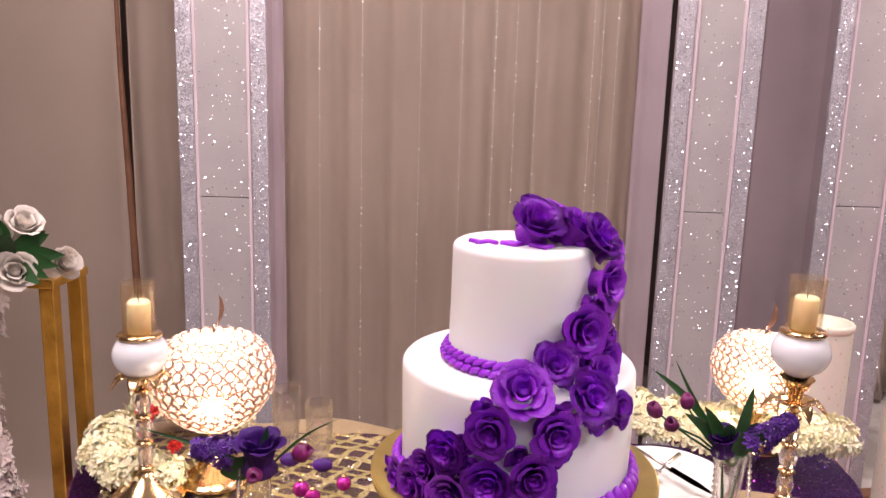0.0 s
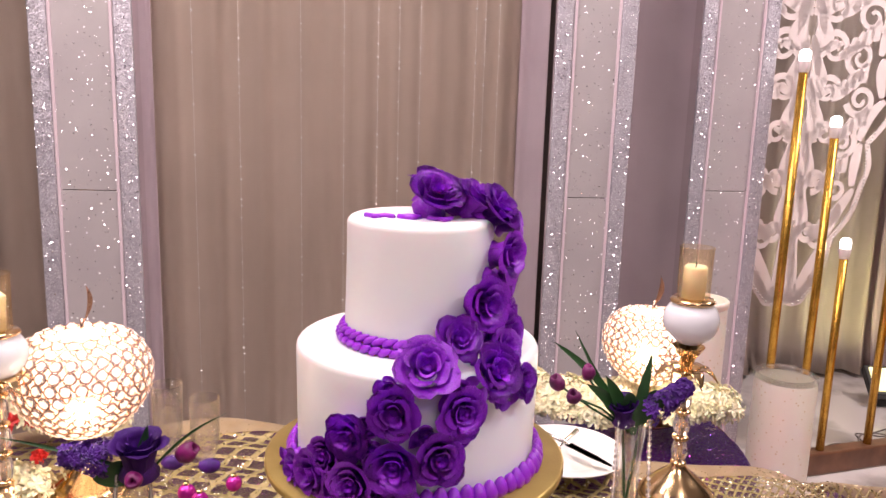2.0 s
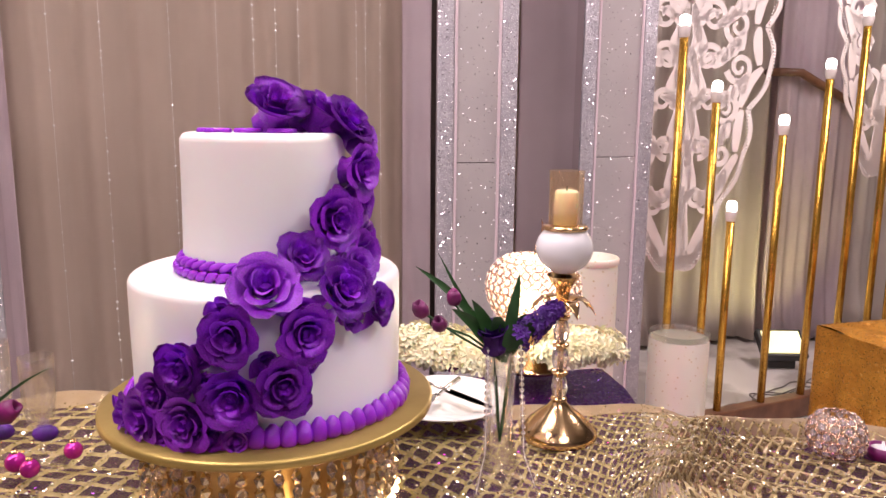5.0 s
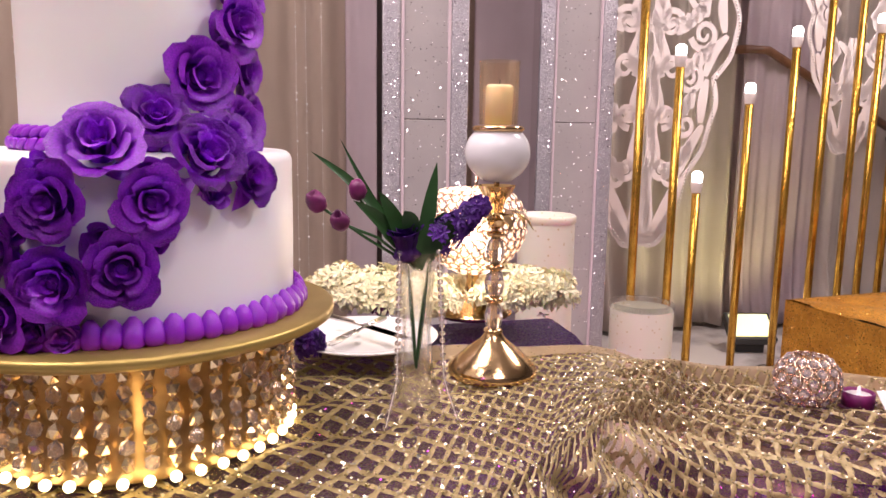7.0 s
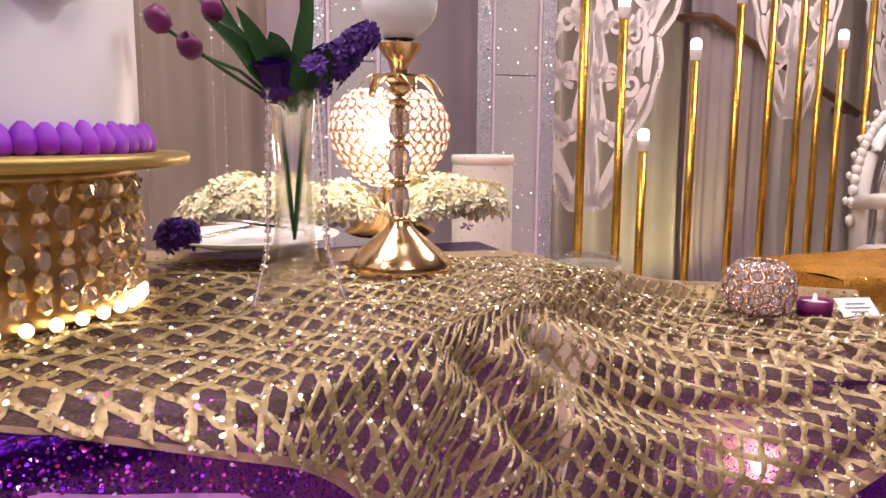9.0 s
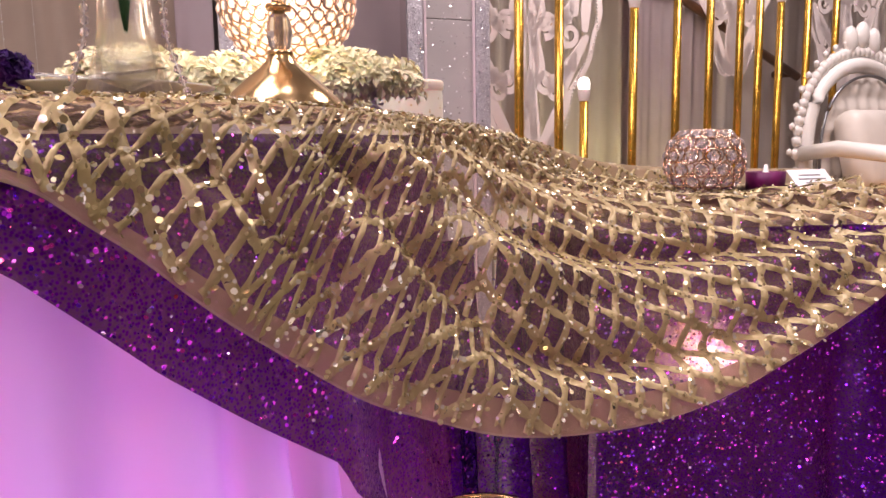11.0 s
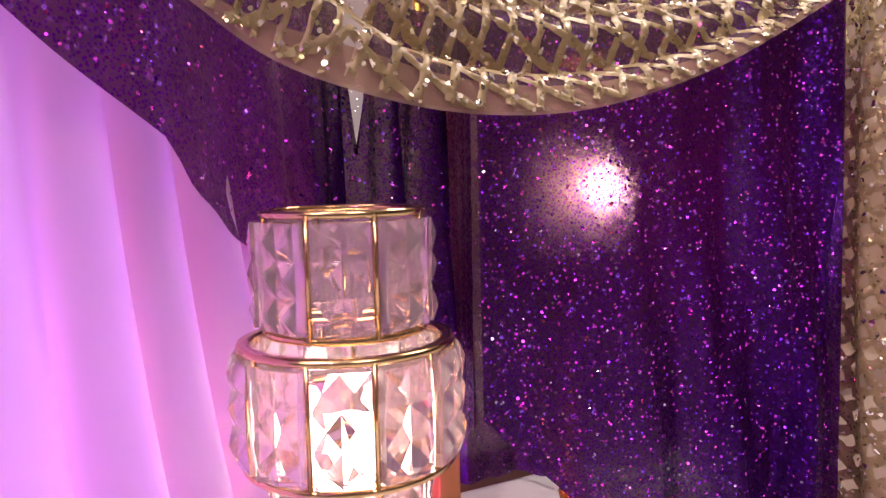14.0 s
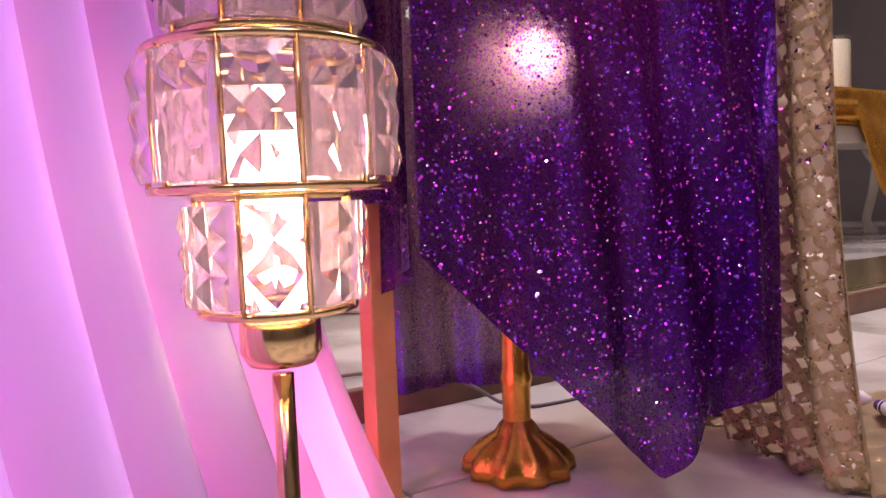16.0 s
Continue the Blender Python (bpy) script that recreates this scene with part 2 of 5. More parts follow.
m_violet = M("violet_petal", (0.06, 0.008, 0.2), 0.6).vary((0.10, 0.008, 0.29), (0.025, 0.003, 0.09), 60)
m_plum = M("plum_petal", (0.09, 0.004, 0.055), 0.5).vary((0.22, 0.006, 0.13), (0.07, 0.003, 0.05), 50)
m_bauble = M("magenta_bauble", (0.45, 0.02, 0.30), 0.12, 0.5)
m_card = M("white_card", (0.80, 0.79, 0.78), 0.6)
m_ink = M("grey_print", (0.15, 0.14, 0.15), 0.7)
m_tuft = M("ivory_leather", (0.70, 0.65, 0.60), 0.4).vary((0.72, 0.67, 0.62), (0.64, 0.59, 0.54), 9)
m_piping = M("silver_stud_piping", (0.25, 0.25, 0.27), 0.3, 0.8)
m_lantern = M("speckled_white_glass", (0.72, 0.68, 0.58), 0.35, Subsurface_Weight=0.2)
m_cable = M("grey_cable", (0.16, 0.14, 0.13), 0.6)

# sparkle on the glitter cloth, painted as sparse plain white dots
m_glit.sequins(62, 0.02, 0.16, 0.3, (0.6, 0.2), (0.1, 0.0), 0.17, ((0.9, 0.9, 0.95), (1, 1, 1)))
# marble veins
nv = m_tile.noise(3.0, 9.0)
m_tile.l(m_tile.ramp(nv, (0.42, 0.39, 0.37), (0.68, 0.65, 0.63), 0.42, 0.54), m_tile.b.inputs["Base Color"])
# gold flecks in the lantern glass
vl = m_lantern.voronoi(60)
m_lantern.l(m_lantern.ramp(vl.outputs["Distance"], (0.55, 0.42, 0.22), (0.74, 0.70, 0.60), 0.10, 0.18), m_lantern.b.inputs["Base Color"])

# ---- mesh helpers ----
TAU = 2 * math.pi


def finish(name, bm, mat, smooth=True):
    me = bpy.data.meshes.new(name)
    bmesh.ops.recalc_face_normals(bm, faces=bm.faces)
    bm.to_mesh(me)
    bm.free()
    me.materials.append(mat.m)
    if smooth:
        for p in me.polygons:
            p.use_smooth = True
    return me


def part(name, bm, mat, parent, label="", smooth=True):
    ob = new(name, finish(name, bm, mat, smooth))
    ob.parent = parent
    if label:
        ob["label"] = label
    return ob


def share(name, me, parent, m):
    """Another object on a mesh that is already made."""
    ob = new(name, me)
    ob.parent = parent
    ob.matrix_basis = m
    return ob


def thing(name, at, label, category, group="", kind="", rz=0.0):
    ob = new(name)
    ob.empty_display_size = 0.02
    ob.matrix_basis = pose(*at, 0, 0, rz)
    return tagged(ob, label, category, group, kind)


def solid(name, bm, mat, label="", category="", kind="", smooth=False, group=""):
    return tagged(new(name, finish(name, bm, mat, smooth)), label, category, group, kind)


def box(x0, x1, y0, y1, z0, z1, bevel=0.0, bm=None, seg=2):
    bm = bm or bmesh.new()
    r = bmesh.ops.create_cube(bm, size=1, matrix=Matrix.LocRotScale(((x0 + x1) / 2, (y0 + y1) / 2, (z0 + z1) / 2), None, (x1 - x0, y1 - y0, z1 - z0)))
    if bevel:
        edges = list({e for v in r["verts"] for e in v.link_edges})
        bmesh.ops.bevel(bm, geom=edges, offset=bevel, segments=seg, affect="EDGES", profile=0.5)
    return bm


def lathe(profile, seg=32, at=(0, 0), bm=None, arc=TAU, wob=None):
    bm = bm or bmesh.new()
    rings = []
    closed = arc >= TAU - 1e-6
    n = seg if closed else seg + 1
    for r, z in profile:
        ring = []
        for i in range(n):
            a = arc * i / seg
            k = wob(a, z) if wob else 1.0
            ring.append(bm.verts.new((at[0] + r * k * math.cos(a), at[1] + r * k * math.sin(a), z)))
        rings.append(ring)
    for a, b in zip(rings, rings[1:]):
        for i in range(seg):
            j = (i + 1) % n
            bm.faces.new((a[i], a[j], b[j], b[i]))
    return bm


def tube(pts, r, seg=8, bm=None, caps=True):
    bm = bm or bmesh.new()
    pts = [Vector(p) for p in pts]
    rings = []
    for i, p in enumerate(pts):
        d = (pts[min(i + 1, len(pts) - 1)] - pts[max(i - 1, 0)]).normalized()
        side = d.cross(Vector((0.13, 0.21, 1.0)) if abs(d.z) < 0.9 else Vector((1, 0.1, 0))).normalized()
        up = side.cross(d)
        rr = r(i / max(1, len(pts) - 1)) if callable(r) else r
        rings.append([bm.verts.new(p + rr * (math.cos(TAU * k / seg) * side + math.sin(TAU * k / seg) * up)) for k in range(seg)])
    for a, b in zip(rings, rings[1:]):
        for k in range(seg):
            bm.faces.new((a[k], a[(k + 1) % seg], b[(k + 1) % seg], b[k]))
    if caps:
        bm.faces.new(rings[0])
        bm.faces.new(rings[-1])
    return bm


def surf(f, nu, nv, bm=None, thick=0.0):
    bm = bm or bmesh.new()
    g = [[bm.verts.new(f(i / nu, j / nv)) for j in range(nv + 1)] for i in range(nu + 1)]
    for i in range(nu):
        for j in range(nv):
            bm.faces.new((g[i][j], g[i + 1][j], g[i + 1][j + 1], g[i][j + 1]))
    if thick:
        bmesh.ops.solidify(bm, geom=bm.faces[:], thickness=thick)
    return bm


def ball(r, at=(0, 0, 0), sub=2, bm=None, scale=(1, 1, 1)):
    bm = bm or bmesh.new()
    bmesh.ops.create_icosphere(bm, subdivisions=sub, radius=r, matrix=Matrix.LocRotScale(at, None, scale))
    return bm


def curve(pts, u):
    """A smooth line through points spread evenly over 0..1."""
    n = len(pts) - 1
    k = min(int(u * n), n - 1)
    f = u * n - k
    p = [Vector(pts[max(0, min(n, k + d))]) for d in (-1, 0, 1, 2)]
    return 0.5 * (2 * p[1] + (p[2] - p[0]) * f + (2 * p[0] - 5 * p[1] + 4 * p[2] - p[3]) * f * f + (3 * p[1] - p[0] - 3 * p[2] + p[3]) * f ** 3)


def ribbon(bm, pts, w, t=0.004):
    """A flat band with thickness in the plane x, z."""
    pts = [Vector((p[0], 0, p[1])) for p in pts]
    rows = []
    n = len(pts)
    for i, p in enumerate(pts):
        d = (pts[min(i + 1, n - 1)] - pts[max(i - 1, 0)]).normalized()
        s = Vector((-d.z, 0, d.x)) * (w(i / (n - 1)) if callable(w) else w) / 2
        h = Vector((0, t / 2, 0))
        rows.append([bm.verts.new(q) for q in (p - s - h, p + s - h, p + s + h, p - s + h)])
    for a, b in zip(rows, rows[1:]):
        for k in range(4):
            bm.faces.new((a[k], a[(k + 1) % 4], b[(k + 1) % 4], b[k]))
    bm.faces.new(rows[0])
    bm.faces.new(rows[-1])


HEXA = [(math.cos(TAU * e / 6), math.sin(TAU * e / 6)) for e in range(6)]


def disc(verts, faces, c, t, q):
    x = t.cross(Vector((0.3, 0.2, 0.9))).normalized()
    y = t.cross(x)
    b0 = len(verts)
    verts += [tuple(c + (x * a + y * b) * q) for a, b in HEXA]
    faces.append(tuple(range(b0, b0 + 6)))


def disc_mesh(name, verts, faces, mat, parent):
    me = bpy.data.meshes.new(name)
    me.from_pydata(verts, [], faces)
    me.materials.append(mat.m)
    ob = new(name, me)
    ob.parent = parent
    return ob


# ---- the hall ----
bm = box(-3.0, 6.0, -2.2, 4.2, -0.12, -0.006)
floor = solid("floor", bm, m_grout, "glossy white marble tile floor with thin grey joints", "floor", "structure")
# unseen walls and ceiling, dark in colour to stand in for the unlit hall
for nm, b in (("wall_north", (-3.0, 6.0, 4.2, 4.35)), ("wall_south", (-3.0, 6.0, -2.35, -2.2)), ("wall_west", (-3.15, -3.0, -2.35, 4.35)), ("wall_east", (6.0, 6.15, -2.35, 4.35))):
    solid(nm, box(*b, -0.12, 3.2), m_wall, "hall wall out of view, coloured dark for the unlit hall", "wall", "structure")
solid("ceiling", box(-3.15, 6.15, -2.35, 4.35, 3.2, 3.3), m_ceiling, "hall ceiling out of view, greyed for the unlit hall", "ceiling", "structure")
solid("platform", box(0.35, 5.9, 1.64, 4.15, -0.005, 0.045, 0.006), m_tile, "low white marble platform behind the tables", "platform", "structure")
solid("platform_trim", box(0.30, 5.9, 1.615, 1.637, -0.004, 0.049, 0.004), m_brown, "brown wooden edge of the low platform", "trim", "structure")


def stage_edge(u):
    return Vector((1.20 + 4.2 * u, 2.61 + 0.20 * 4.2 * u, 0))


bm = bmesh.new()
a, b = stage_edge(0), stage_edge(1)
low = [bm.verts.new((*p, 0.046)) for p in ((a.x, a.y + 0.03), (b.x, b.y + 0.03), (b.x, 4.15), (a.x, 4.15))]
top = [bm.verts.new((*v.co.xy, 0.118)) for v in low]
bm.faces.new(top)
for k in range(4):
    bm.faces.new((low[k], low[(k + 1) % 4], top[(k + 1) % 4], top[k]))
solid("stage", bm, m_tile, "white marble topped stage under the gold candle stands", "stage", "structure")
bm = box(0, 4.35, -0.03, 0.03, 0.047, 0.132, 0.006)
ob = solid("stage_trim", bm, m_brown, "dark brown wooden edge board of the stage", "trim", "structure")
ob.matrix_basis = pose(a.x, a.y, 0, 0, 0, math.degrees(math.atan(0.20)))


def pleats(x0, x1, y, z0, z1, amp, waves, seed, mat, name, label, tilt=0.0, gather=0.0, nu=None):
    rnd = random.Random(seed)
    ph = [rnd.uniform(0, TAU) for _ in range(5)]
    fr = [rnd.uniform(0.7, 1.5) for _ in range(5)]

    def f(u, v):
        x = x0 + (x1 - x0) * u
        s = waves * TAU * u
        d = math.sin(s + ph[0] + 0.9 * math.sin(s * 0.31 + ph[1])) + 0.5 * math.sin(s * 1.7 * fr[2] + ph[2]) + 0.08 * math.sin(s * 3.1 + ph[3])
        z = z1 + (z0 - z1) * v
        foot = max(0.0, 1 - (z - z0) / 0.35)
        return Vector((x + gather * foot * foot * math.sin(s * 0.5 + ph[4]), y + amp * (0.55 + 0.6 * v) * d - 0.05 * foot * foot, z))

    bm = surf(f, nu or int(waves * 10 + 20), 26, None)
    bmesh.ops.solidify(bm, geom=bm.faces[:], thickness=0.003)
    return solid(name, bm, mat, label, "drape", "structure", True)


pleats(-0.40, 0.668, 2.56, 0.02, 3.0, 0.013, 7, 3, m_drape, "backdrop_drape", "sheer beige pleated backdrop drape behind the cake")
pleats(-0.43, -0.375, 2.53, 0.02, 3.0, 0.0015, 1.0, 5, m_lilac, "drape_edge", "narrow pale lilac drape edge strip")
pleats(0.655, 0.741, 2.53, 0.02, 3.0, 0.0015, 1.0, 6, m_lilac, "drape_edge", "narrow pale lilac drape edge strip")
pleats(-2.9, -0.905, 2.62, 0.02, 3.0, 0.016, 4, 8, m_drape, "side_drape", "plain beige side drape hanging to the floor")
pleats(-0.898, -0.64, 2.66, 0.02, 3.0, 0.012, 2, 9, m_drape, "side_drape", "plain beige side drape hanging to the floor")
pleats(0.98, 1.14, 2.86, 0.02, 3.0, 0.012, 1.5, 12, m_drape, "side_drape", "tan drape strip between the glitter columns")
pleats(1.10, 1.36, 2.80, 0.02, 3.0, 0.005, 1.2, 13, m_lilac, "side_drape", "lilac drape strip between the glitter columns")
pleats(1.2, 5.8, 3.62, 0.14, 3.1, 0.035, 22, 14, m_white_drape, "stage_drape", "white pleated drape hung across the back of the stage", gather=0.03)
pleats(2.62, 3.10, 3.53, 0.14, 3.1, 0.012, 4, 15, m_lilac, "stage_drape", "lilac drape panel on the back of the stage")


def column(at, w, rz, z0):
    """A mirror-sided column with rhinestone bands along the face."""
    t = thing("glitter_column", (*at, z0), "tall silver glitter column with rhinestone edge bands", "column", "glitter columns", rz=rz)
    h = 2.9 - z0
    part("body", box(-w / 2 + 0.004, w / 2 - 0.004, 0.0, 0.20, 0, h), m_mirror, t, "dark mirrored side faces", False)
    for k, (a, b) in enumerate(((0.0, 1.085 - z0), (1.088 - z0, h))):
        part("face_panel", box(-w / 2 + 0.046, w / 2 - 0.046, -0.006, 0.004, a, b, 0.001), m_glit, t, "silver glitter cloth panel", False)
    for s in (-1, 1):
        c = s * (w / 2 - 0.024)
        part("rhinestone_band", box(c - 0.024, c + 0.024, -0.010, 0.003, 0, h, 0.003), m_rhine, t, "glittering rhinestone edge band", False)
        part("ribbon", box(c - s * 0.030 - 0.004, c - s * 0.030 + 0.004, -0.012, 0.002, 0, h, 0.002), m_lilac, t, "pale satin ribbon", False)
    rnd = random.Random(int(at[0] * 100))
    verts, faces = [], []
    for k in range(2600):
        edge = k % 5 > 1
        x = rnd.uniform(-w / 2 + 0.05, w / 2 - 0.05) if not edge else rnd.choice((-1, 1)) * (w / 2 - rnd.uniform(0.002, 0.046))
        tilt = Vector((rnd.gauss(0, 0.30), -1, rnd.gauss(0.50, 0.30))).normalized()
        disc(verts, faces, Vector((x, -0.0125 if edge else -0.0085, rnd.uniform(0.3, h))), tilt, rnd.choice((0.0007, 0.0010, 0.0013, 0.0017, 0.0021)))
    tagged(disc_mesh("rhinestone", verts, faces, m_stone, t), "tiny sparkling rhinestones", kind="stuff")
    return t


column((-0.535, 2.46), 0.262, 0, 0.0)
column((0.862, 2.47), 0.236, 0, 0.045)
column((1.428, 2.74), 0.262, 0, 0.119)
column((4.62, 3.30), 0.25, 0, 0.046)

# strings of beads in front of the drape
rnd = random.Random(4)
for k, x in enumerate((-0.265, -0.140, 0.030, 0.150, 0.245, 0.305, 0.365, 0.523, 0.549, 0.590)):
    bm = bmesh.new()
    z, gap = 2.9, (0.036 if k % 3 else 0.07)
    tube([(x, 2.512, 3.0), (x, 2.512, 0.10)], 0.0005, 4, bm)
    while z > 0.12:
        ball(rnd.choice((0.0022, 0.0027, 0.0036)), (x + rnd.uniform(-0.001, 0.001), 2.512, z), 1, bm)
        z -= gap * rnd.choice((0.5, 1, 1, 1.6))
    solid("bead_string", bm, m_bead, "thin hanging string of small clear beads", "bead string", smooth=True, group="bead strings")

# ---- the half-moon cake table ----
TC, TR, TZ = Vector((0.20, 1.66, 0)), 0.70, 0.732


def moon(x, r=TR):
    """The y of the table's curved front edge at x."""
    return TC.y - math.sqrt(max(0.0, r * r - (x - TC.x) ** 2))


t = thing("cake_table", (TC.x, TC.y, 0), "half-moon table hidden under purple sequin cloth and white skirt", "table")
bm = bmesh.new()
ring = [(TR * math.cos(math.pi + math.pi * k / 48), TR * math.sin(math.pi + math.pi * k / 48)) for k in range(49)]
vs = [bm.verts.new((x, y, TZ)) for x, y in ring]
f = bm.faces.new(vs)
r = bmesh.ops.extrude_face_region(bm, geom=[f])
bmesh.ops.translate(bm, verts=[v for v in r["geom"] if isinstance(v, bmesh.types.BMVert)], vec=(0, 0, -0.025))
part("tabletop", bm, m_brown, t, "plain wooden table board", False)
for a in (200, 270, 340):
    x, y = 0.58 * math.cos(radians(a)), 0.58 * math.sin(radians(a))
    part("leg", box(x - 0.014, x + 0.014, y - 0.014, y + 0.014, 0, 0.718, 0.002), m_pole, t, "square gold metal leg", False)
part("leg", box(0.762, 0.790, -0.315, -0.287, 0, 0.62, 0.002), M("satin_gold_leg", (0.80, 0.48, 0.18), 0.5, 0.35).vary((0.82, 0.50, 0.2), (0.7, 0.4, 0.14), 20), t, "square gold metal leg", False)


# white pleated skirt round the curved front
def skirt_f(u, v):
    a = math.pi * (1.0 + 0.86 * u)
    s = 31 * TAU * u
    r = TR - 0.018 + (0.012 + 0.03 * v + 0.070 * v ** 2) * (0.5 + 0.5 * math.sin(s + 1.6 * math.sin(s * 0.19) + 0.4 * v)) + 0.012 * v * math.sin(s * 0.37 + 1) + 0.05 * v ** 3
    return Vector((TC.x + r * math.cos(a), TC.y + r * math.sin(a), 0.730 - 0.726 * v))


skt = thing("table_skirt", (0, 0, 0), "white pleated satin table skirt lit pink from underneath", "table skirt")
for k in range(6):
    part("skirt_panel", surf(lambda u, v: skirt_f((k + u) / 6, v), 110, 16), m_skirt, skt)

# unseen panel added behind the table to stop the uplights tinting the backdrop
bm = surf(lambda u, v: Vector((TC.x - 0.70 + 1.40 * u, TC.y + 0.008 + 0.008 * math.sin(u * 150) * (0.3 + v), 0.730 - 0.726 * v)), 200, 8)
tagged(new("back_light_block", finish("back_light_block", bm, M("light_block_cloth", (0.60, 0.56, 0.58), 0.8).vary((0.62, 0.58, 0.60), (0.5, 0.46, 0.48), 6))), "unseen cloth added to keep the uplights off the backdrop", "table skirt")

# purple sequin cloth: over the top, with a slanting lower edge in front
PURPLE_EDGE = ((0.0, 0.66), (0.3, 0.69), (0.60, 0.705), (0.655, 0.672), (0.69, 0.606), (0.72, 0.558), (0.747, 0.516), (0.755, 0.485), (0.774, 0.460), (0.803, 0.428), (0.87, 0.35), (1.0, 0.24))


def purple_f(u, v):
    a = math.pi * (1.03 + 0.92 * u)
    e = Vector((TC.x + (TR + 0.002) * math.cos(a), TC.y + (TR + 0.002) * math.sin(a), 0.734))
    if v < 0.3:
        return Vector((e.x, TC.y - 0.002, 0.734)).lerp(e, v / 0.3)
    k = (v - 0.3) / 0.7
    low = 0.24
    for (u0, z0), (u1, z1) in zip(PURPLE_EDGE, PURPLE_EDGE[1:]):
        if u0 <= u <= u1:
            low = z0 + (z1 - z0) * (u - u0) / (u1 - u0)
    drop = 0.734 - low
    hang = drop * k
    fold = (0.0085 * math.sin(u * 95 + 0.9 * math.sin(u * 31)) + 0.003 * math.sin(u * 41 + 2)) * min(1.0, hang * 4)
    lift = 0.003 * min(1.0, k * 8) + 0.012 * min(1.0, hang * 5) + 0.006 * min(1.0, hang * 4) + 0.2 * max(0.0, hang - 0.25)
    return Vector((e.x + math.cos(a) * (lift + fold), e.y + math.sin(a) * (lift + fold), 0.734 - hang))


cloth = tagged(new("purple_tablecloth", finish("purple_tablecloth", surf(purple_f, 260, 40), m_seq)), "purple sequin tablecloth hanging over the white skirt", "tablecloth")

# ---- the gold net overlay ----
TOPB = ((-0.44, 1.60, 0.742), (-0.20, 1.64, 0.744), (0.10, 1.63, 0.744), (0.40, 1.52, 0.744), (0.60, 1.44, 0.744), (0.74, 1.43, 0.744), (0.86, 1.42, 0.744), (0.97, 1.42, 0.712), (1.08, 1.44, 0.675), (1.22, 1.44, 0.660), (1.36, 1.36, 0.658))
EDGE = ((-0.36, 1.28, 0.744), (-0.15, 1.07, 0.744), (0.10, 1.062, 0.744), (0.30, 1.045, 0.744), (0.47, 0.990, 0.744), (0.590, 1.042, 0.744), (0.690, 1.125, 0.742), (0.795, 1.215, 0.722), (0.90, 1.245, 0.682), (1.07, 1.19, 0.656), (1.262, 1.105, 0.652))
LOWB = ((-0.39, 1.24, 0.715), (-0.16, 1.03, 0.726), (0.10, 1.035, 0.741), (0.30, 1.019, 0.741), (0.48, 0.960, 0.722), (0.535, 0.992, 0.688), (0.63, 1.034, 0.603), (0.75, 1.045, 0.543), (0.90, 1.050, 0.532), (1.07, 1.068, 0.572), (1.245, 1.080, 0.648))


def overlay(u, v):
    """Gold cloth: flat on the table, falling off its edge, slung to the side table."""
    tt, e, lo = curve(TOPB, u), curve(EDGE, u), curve(LOWB, u)
    sling = max(0.0, min(1.0, (u - 0.45) / 0.2))
    if v < 0.5:
        k = v / 0.5
        p = tt.lerp(e, k)
        rip = 0.0045 * abs(2 * math.sin(p.y * 34 + 1.6 * math.sin(p.x * 5) + p.x * 5)) + 0.0035 * math.sin(p.x * 23 + p.y * 17)
        p.z += 0.004 + rip * (1 - sling) * (1 - k ** 4)
        gat = max(0.0, min(1.0, (u - 0.60) / 0.12))
        p.z += gat * (0.019 * (2 * abs(math.sin(k * 15 + u * 5 + 0.6 * math.sin(u * 17))) - 1.1) + 0.004 * math.sin(k * 43 + 3 + 5 * u) - 0.02 * math.sin(k * math.pi) * (1 - (2 * max(0.0, (u - 0.72) / 0.28) - 1) ** 2))
        return p
    k = (v - 0.5) / 0.5
    drop = e.z - lo.z
    p = e.lerp(lo, k)
    away = math.sin(k * math.pi) * drop * 0.20
    p.y -= away * 0.8 + 0.010 * k
    p.x -= away * 0.15
    p.z += math.sin(k * math.pi) * drop * 0.05
    amp = min(0.024, drop * 0.13)
    # folds leave the table corner, bend down and run on along the hem
    bend = max(0.0, min(1.0, (u - 0.48) / 0.26))
    bend = 0.75 * bend * bend * (3 - 2 * bend)
    w = 2 * abs(math.sin(7.0 * (k - bend) + 0.5 * math.sin(u * 13))) - 1.2 + 0.25 * math.sin(k * 33 - 12 * bend)
    p.y -= amp * w * (0.4 + 0.6 * sling) * math.sin(min(1.0, k * 3) * math.pi / 2)
    p.z += 0.5 * amp * w * math.sin(k * math.pi)
    p.y += amp * w * k ** 4 * (0.4 + 0.6 * sling)
    p.z += 0.006 * (1 - k)
    cor = math.exp(-((u - 0.60) / 0.09) ** 2)
    p.y -= 0.010 * cor * math.sin(u * 70 + 1.5 * k) * math.sin(min(1.0, k * 2.5) * math.pi / 2)
    return p


ov = thing("gold_overlay_cloth", (0, 0, 0), "sheer gold sequin net overlay draped across both tables", "overlay cloth")
part("tulle", surf(overlay, 220, 90), m_tulle, ov, "sheer beige tulle ground")


NET_TURN = radians(24)


def flat(u, y, vv):
    """Where a point y metres across a cloth lies on it, when the cloth is not gathered."""
    return y / vv


@functools.lru_cache(None)
def widths(n):
    """The overlay's true width on the table and below its edge, at n / 200 of its length."""
    tt, e, lo = (curve(c, n / 200) for c in (TOPB, EDGE, LOWB))
    return (tt - e).length, max(0.03, 1.1 * (e - lo).length)


def gathered(u, y, vv):
    """The same for the overlay, packed into folds where it is slung to the side table."""
    top, low = widths(int(u * 200))
    top *= 1.0 + 1.2 * max(0.0, min(1.0, (u - 0.56) / 0.14))
    return 0.5 * y / top if y < top else 0.5 + 0.5 * (y - top) / low


